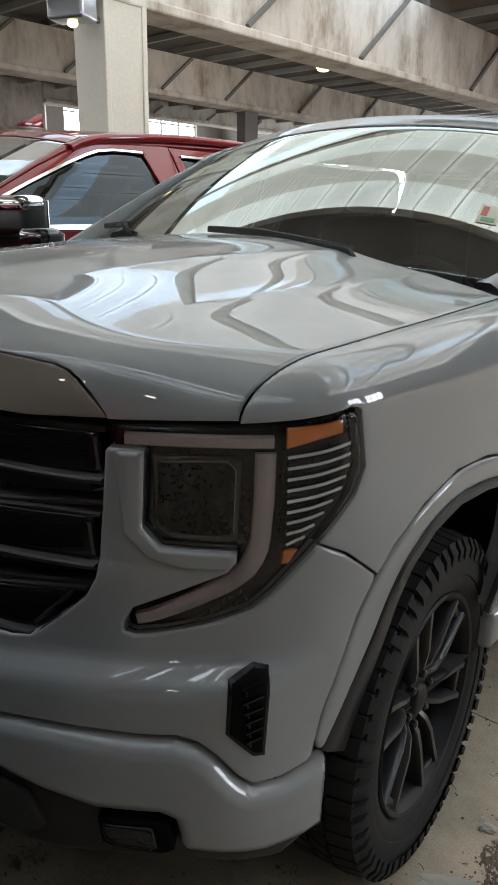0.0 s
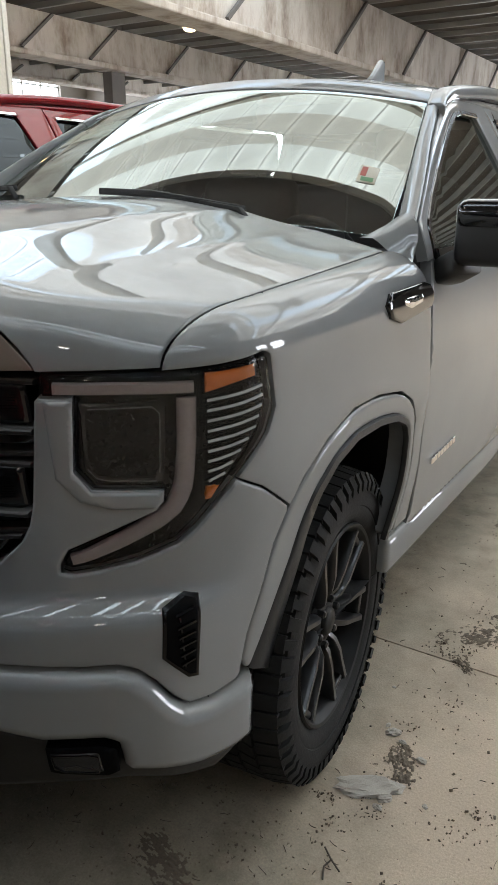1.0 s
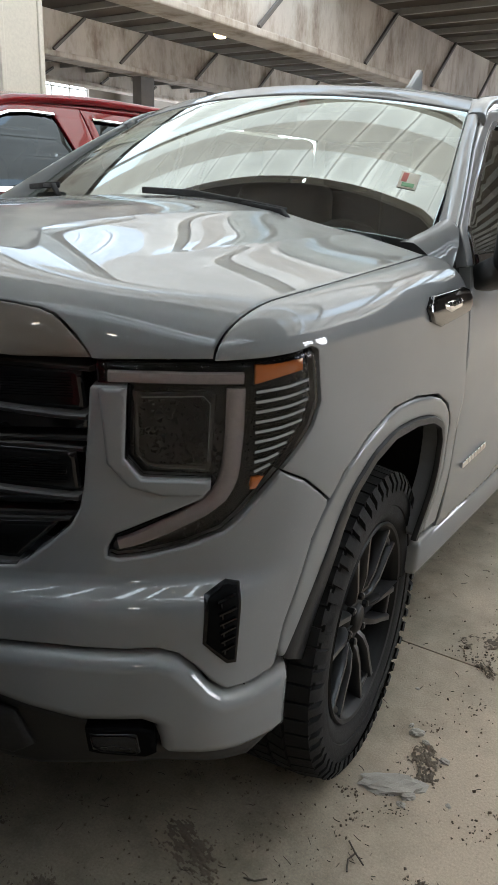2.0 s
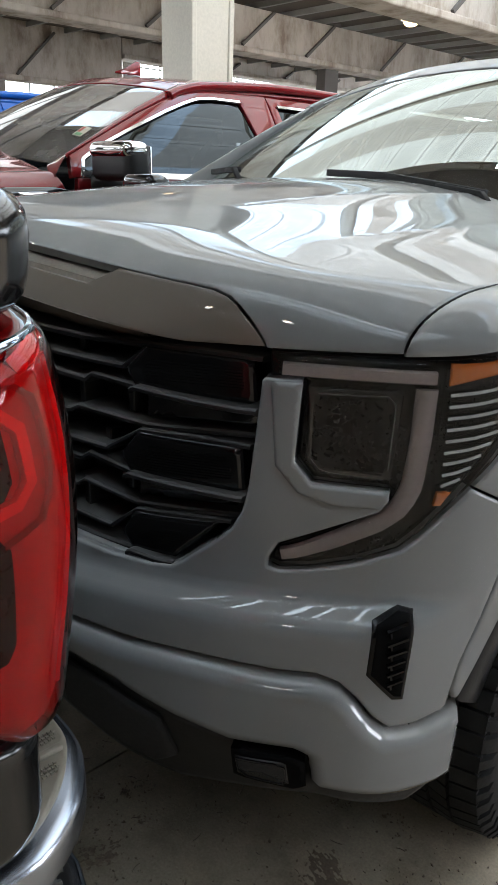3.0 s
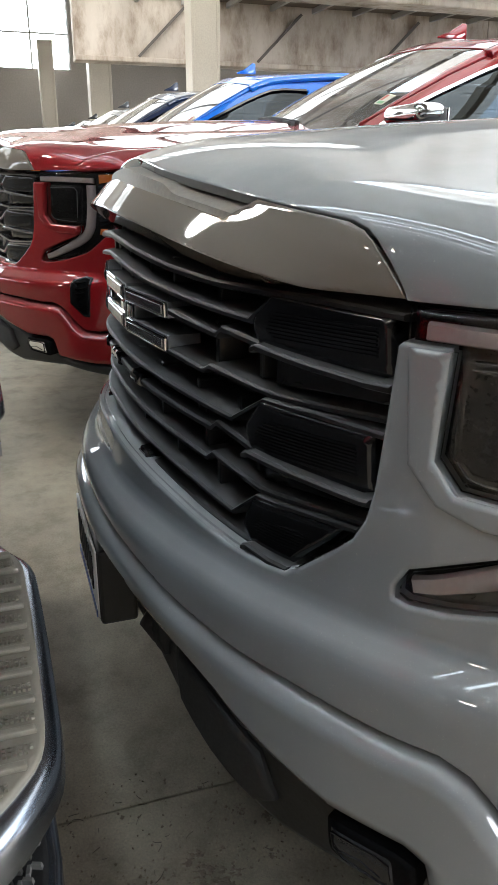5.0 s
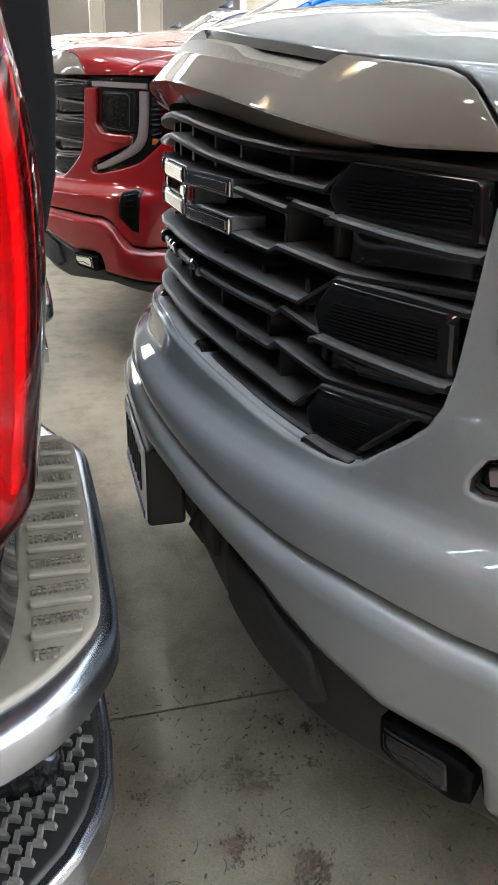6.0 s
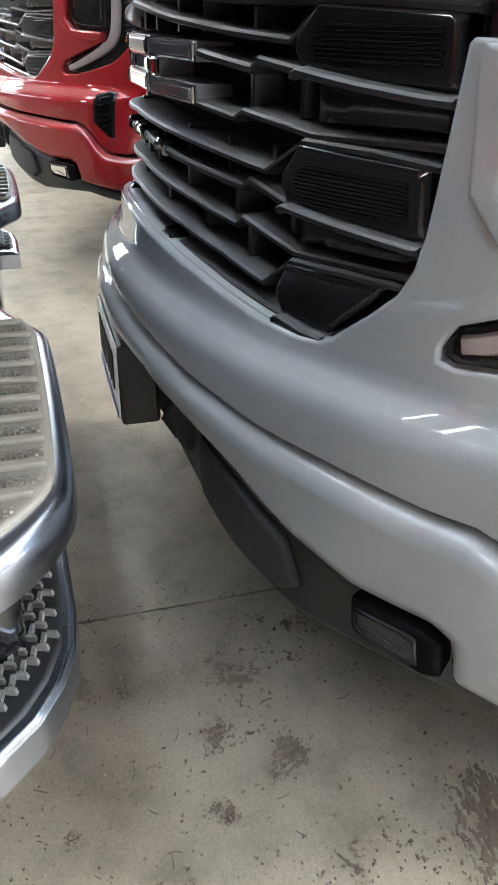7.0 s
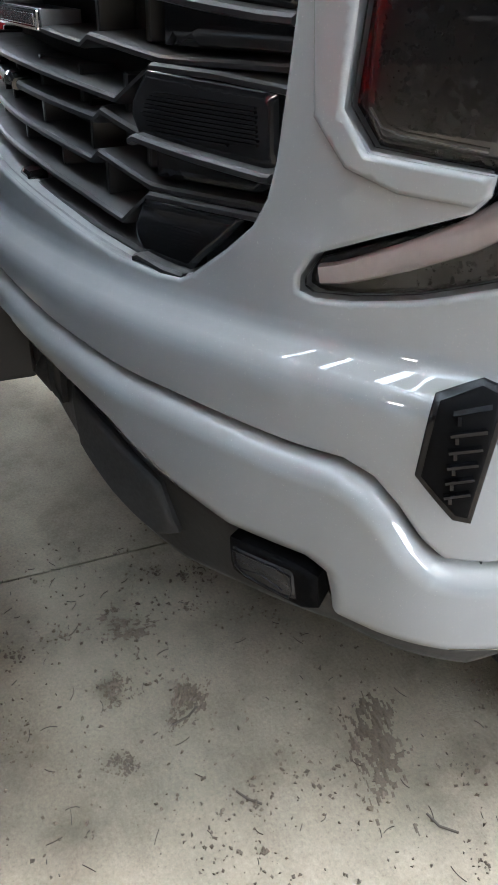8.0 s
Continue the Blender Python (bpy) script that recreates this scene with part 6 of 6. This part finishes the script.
# ---- floor ----
floor = new("floor")
tagged(floor, "dusty worn concrete slab floor", "floor", kind="structure")
joints_x = [X0 - .5] + [.19 + 4.6 * k for k in range(-6, 2)] + [X1 + .5]
joints_y = [Y0 - .5] + [1.52 + 4.6 * k for k in range(-3, 7)] + [Y1 + .5]
for a, b in zip(joints_x, joints_x[1:]):
    for c, d in zip(joints_y, joints_y[1:]):
        part("slab", box_bm((a + .0025, c + .0025, -.15), (b - .0025, d - .0025, 0), .0012, 1), FLOOR, floor)
ground = tagged(link_mesh("ground", box_bm((-300, -300, -.30), (300, 300, -.10)), FLOOR), "bare ground under and beyond the hall", "ground", kind="structure")

# ---- the trucks ----
grey = pickup()
tagged(grey, "grey pickup truck with blacked-out grille, parked on concrete", "pickup truck")


def repaint(truck, paints):
    for ob in truck.children_recursive:
        if ob.type == 'MESH' and ob.data.materials and ob.data.materials[0].name in paints:
            ob.material_slots[0].link = 'OBJECT'
            ob.material_slots[0].material = paints[ob.data.materials[0].name]
    return truck


def parked(x, y, scale, paint, label, more=None, turn=0):
    t = copy_thing(grey, pose(x, y, 0, 0, 0, turn))
    t.scale = scale
    repaint(t, {"grey_paint": paint, **(more or {})})
    for ob in t.children_recursive:
        if ob.name.split(".")[0] in ("roof_antenna", "antenna_foot"):
            ob.location.y -= .68
            ob.location.z -= .012
            ob.scale = (.85, .72, .62)
        if ob.name.split(".")[0] == "window_pane":
            ob.material_slots[0].link = 'OBJECT'
            ob.material_slots[0].material = DARK_GLASS
        if ob.name.split(".")[0] == "windscreen":
            ob.material_slots[0].link = 'OBJECT'
            ob.material_slots[0].material = SCREEN_GLASS
    return tagged(t, label, "pickup truck", "row of parked trucks")


red = parked(-2.83, -.28, (1.08, 1.24, 1.027), PAINT_RED, "red pickup truck with chrome mirrors and grille", {"dusty_grille_black": GRILLE_CHROME, "fog_reflector": CHROME})
for ob in red.children:
    if not ob.name.startswith("wheel"):
        ob.location.z += .097
for ob in red.children_recursive:
    if ob.name.split(".")[0] == "door_mirror":
        side = 1 if ob.data.vertices[0].co.x > 0 else -1
        ob.scale = (1.5, 1.1, 1.0)
        ob.location = (-.5275 * side, -.09, .097)
    if ob.name.split(".")[0] in ("mirror_cap", "belt_moulding", "window_trim"):
        ob.material_slots[0].link = 'OBJECT'
        ob.material_slots[0].material = CHROME
ahead = parked(.1486, -6.041, (1, 1, 1), PAINT_BLACK, "black pickup truck with red tail lamps and steel step bumper", turn=1.46)
parked(-5.55, -.40, (1.08, 1.15, 1.13), PAINT_BLUE, "bright blue pickup truck in the row")
parked(-8.0, -.5, (1.0, 1.15, 1.17), PAINT_NAVY, "navy pickup truck in the row")
parked(-10.7, -.6, (1.0, 1.15, 1.17), PAINT_DARK, "dark grey pickup truck in the row")
parked(-13.4, -.7, (1.0, 1.15, 1.17), PAINT_BLACK, "black pickup truck in the row")
parked(-16.1, -.8, (1.0, 1.15, 1.17), PAINT_DARK, "dark grey pickup truck in the row")


# ---- dirt and litter on the floor ----
def lump(name, x, y, size, material, seed, flat=.5, parent=None):
    rnd = random.Random(seed)
    bm = bmesh.new()
    bmesh.ops.create_icosphere(bm, subdivisions=3, radius=1)
    for v in bm.verts:
        n = noise.noise(v.co * 1.7 + Vector((seed, 0, 0))) * .35 + noise.noise(v.co * 5 + Vector((0, seed, 0))) * .26 + noise.noise(v.co * 13 + Vector((0, seed, 0))) * .12
        v.co = Vector((v.co.x * size[0], v.co.y * size[1], max(v.co.z * flat, -.25) * size[2])) * (1 + n)
    low = min(v.co.z for v in bm.verts)
    for v in bm.verts:
        v.co.z -= low + .001
    ob = link_mesh(name, bm, material)
    ob.matrix_world = pose(x, y, 0, 0, 0, rnd.uniform(0, 360))
    return ob


slab_bit = lump("broken_concrete_chip", 1.115, .885, (.085, .038, .020), CHIP, 6, .5)
slab_bit.matrix_world = pose(1.115, .885, 0, 0, 0, 28)
tagged(slab_bit, "flat broken chip of pale concrete on the floor", "rubble", "floor rubble")
for i, (x, y, r) in enumerate(((1.095, 1.106, .030), (1.13, 1.085, .016), (1.198, 1.043, .022), (1.07, 1.13, .014), (1.165, .87, .03), (1.16, .835, .018), (1.26, .90, .012), (1.02, 1.30, .01))):
    tagged(lump("concrete_crumb", x, y, (r * .7, r * .5, r * .45), CHIP, 10 + i, .6), "crumb of pale concrete rubble on the floor", "rubble", "floor rubble")
def mud_crust(x, y, a, b, seed, height=.006):
    """A thin ragged crust: an uneven sheet whose low parts are missing."""
    n = 60
    bm = bmesh.new()
    grid = {}
    for i in range(n + 1):
        for j in range(n + 1):
            u, v = i / n * 2 - 1, j / n * 2 - 1
            p = Vector((u * 2.2, v * 2.2, seed))
            h = noise.noise(p) * .6 + noise.noise(p * 3.1) * .55 + noise.noise(p * 9) * .75 + .22 - (u * u + v * v) * .75
            grid[i, j] = (h, bm.verts.new((u * a, v * b, max(0, min(h, .8)) * height * (1 + .5 * noise.noise(p * 11)) + .0008)))
    for i in range(n):
        for j in range(n):
            q = [grid[i, j], grid[i + 1, j], grid[i + 1, j + 1], grid[i, j + 1]]
            if sum(h for h, _ in q) > .18:
                bm.faces.new([v for _, v in q])
    bmesh.ops.delete(bm, geom=[v for v in bm.verts if not v.link_faces], context='VERTS')
    ob = link_mesh("dried_mud", bm, MUD, smooth=True)
    ob.matrix_world = pose(x, y, 0, 0, 0, seed * 37)
    return tagged(ob, "thin crust of dried mud on the floor", "mud", "dried mud")


for i, (x, y, a, b) in enumerate(((1.148, 1.694, .16, .10), (1.22, 1.86, .12, .09), (1.16, 1.52, .10, .05), (.835, .435, .18, .085), (1.15, 1.00, .09, .13), (1.13, .90, .10, .05), (1.02, 2.6, .14, .08), (.62, .16, .09, .05), (.55, .05, .06, .05), (.70, .02, .05, .04), (.40, .10, .10, .06), (1.30, .62, .08, .06))):
    mud_crust(x, y, a * .85, b * .85, i + 1.5)
for i, (a, b, c) in enumerate((((1.107, .657, .006), (1.135, .632, .009), (1.163, .617, .004)), ((1.135, .636, .006), (1.128, .61, .006), (1.14, .58, .004)), ((.850, .204, .004), (.835, .185, .007), (.815, .175, .004)), ((1.004, .462, .004), (.985, .44, .006), (.96, .435, .004)), ((.66, .12, .004), (.655, .15, .006), (.64, .17, .004)))):
    tagged(link_mesh("twig", sweep_bm([a, b, c], circle(.0022, 6)), TWIG), "thin dry twig lying on the floor", "twig", "twigs")
rnd = random.Random(7)
bm = bmesh.new()
heaps = [(rnd.uniform(.25, 1.25), rnd.uniform(-.3, .8), rnd.uniform(.008, .045)) for _ in range(34)] + [(rnd.uniform(1.0, 1.6), rnd.uniform(.8, 3.0), rnd.uniform(.01, .06)) for _ in range(26)]
for i in range(3600):
    if i % 4 == 0:
        x, y = rnd.gauss(1.25, .35), rnd.uniform(.3, 4.5)
    elif i % 4 == 1:
        x, y = rnd.uniform(.1, 1.1), rnd.uniform(-.4, .7)
    else:
        hx, hy, spread = heaps[rnd.randrange(len(heaps))]
        x, y = rnd.gauss(hx, spread), rnd.gauss(hy, spread * .7)
    r = rnd.uniform(.0012, .0045) * (1.6 if rnd.random() < .1 else 1)
    m = pose(x, y, r * .4, rnd.uniform(0, 360), rnd.uniform(0, 360), rnd.uniform(0, 360))
    vs = [bm.verts.new(m @ Vector(p)) for p in ((r, 0, 0), (-r, .3 * r, 0), (0, r, .2 * r), (0, -.8 * r, .4 * r), (.1 * r, 0, .9 * r))]
    for f in ((0, 2, 4), (2, 1, 4), (1, 3, 4), (3, 0, 4), (0, 3, 1), (0, 1, 2)):
        bm.faces.new([vs[k] for k in f])
tagged(link_mesh("floor_grit", bm, MUD), "scattered grit and crumbs of dirt on the floor", "grit", kind="stuff")
rnd = random.Random(21)
bm = bmesh.new()
for i in range(420):
    x, y = (rnd.gauss(1.25, .4), rnd.uniform(.2, 4.0)) if i % 2 else (rnd.uniform(.1, 1.2), rnd.uniform(-.5, .9))
    turn, size, bend = rnd.uniform(0, 2 * math.pi), rnd.uniform(.006, .03), rnd.uniform(-1.2, 1.2)
    w = rnd.uniform(.0003, .0007)
    last = None
    for k in range(5):
        a = turn + bend * (k / 4 - .5)
        if k:
            x, y = x + math.cos(a) * size / 4, y + math.sin(a) * size / 4
        n = (-math.sin(a) * w, math.cos(a) * w)
        ring = [bm.verts.new((x + n[0], y + n[1], .0012)), bm.verts.new((x, y, .0030)), bm.verts.new((x - n[0], y - n[1], .0012))]
        if last:
            bm.faces.new((last[0], ring[0], ring[1], last[1]))
            bm.faces.new((last[1], ring[1], ring[2], last[2]))
        last = ring
tagged(link_mesh("floor_fibres", bm, TWIG), "thin dark fibres and straw bits scattered on the floor", "litter", kind="stuff")
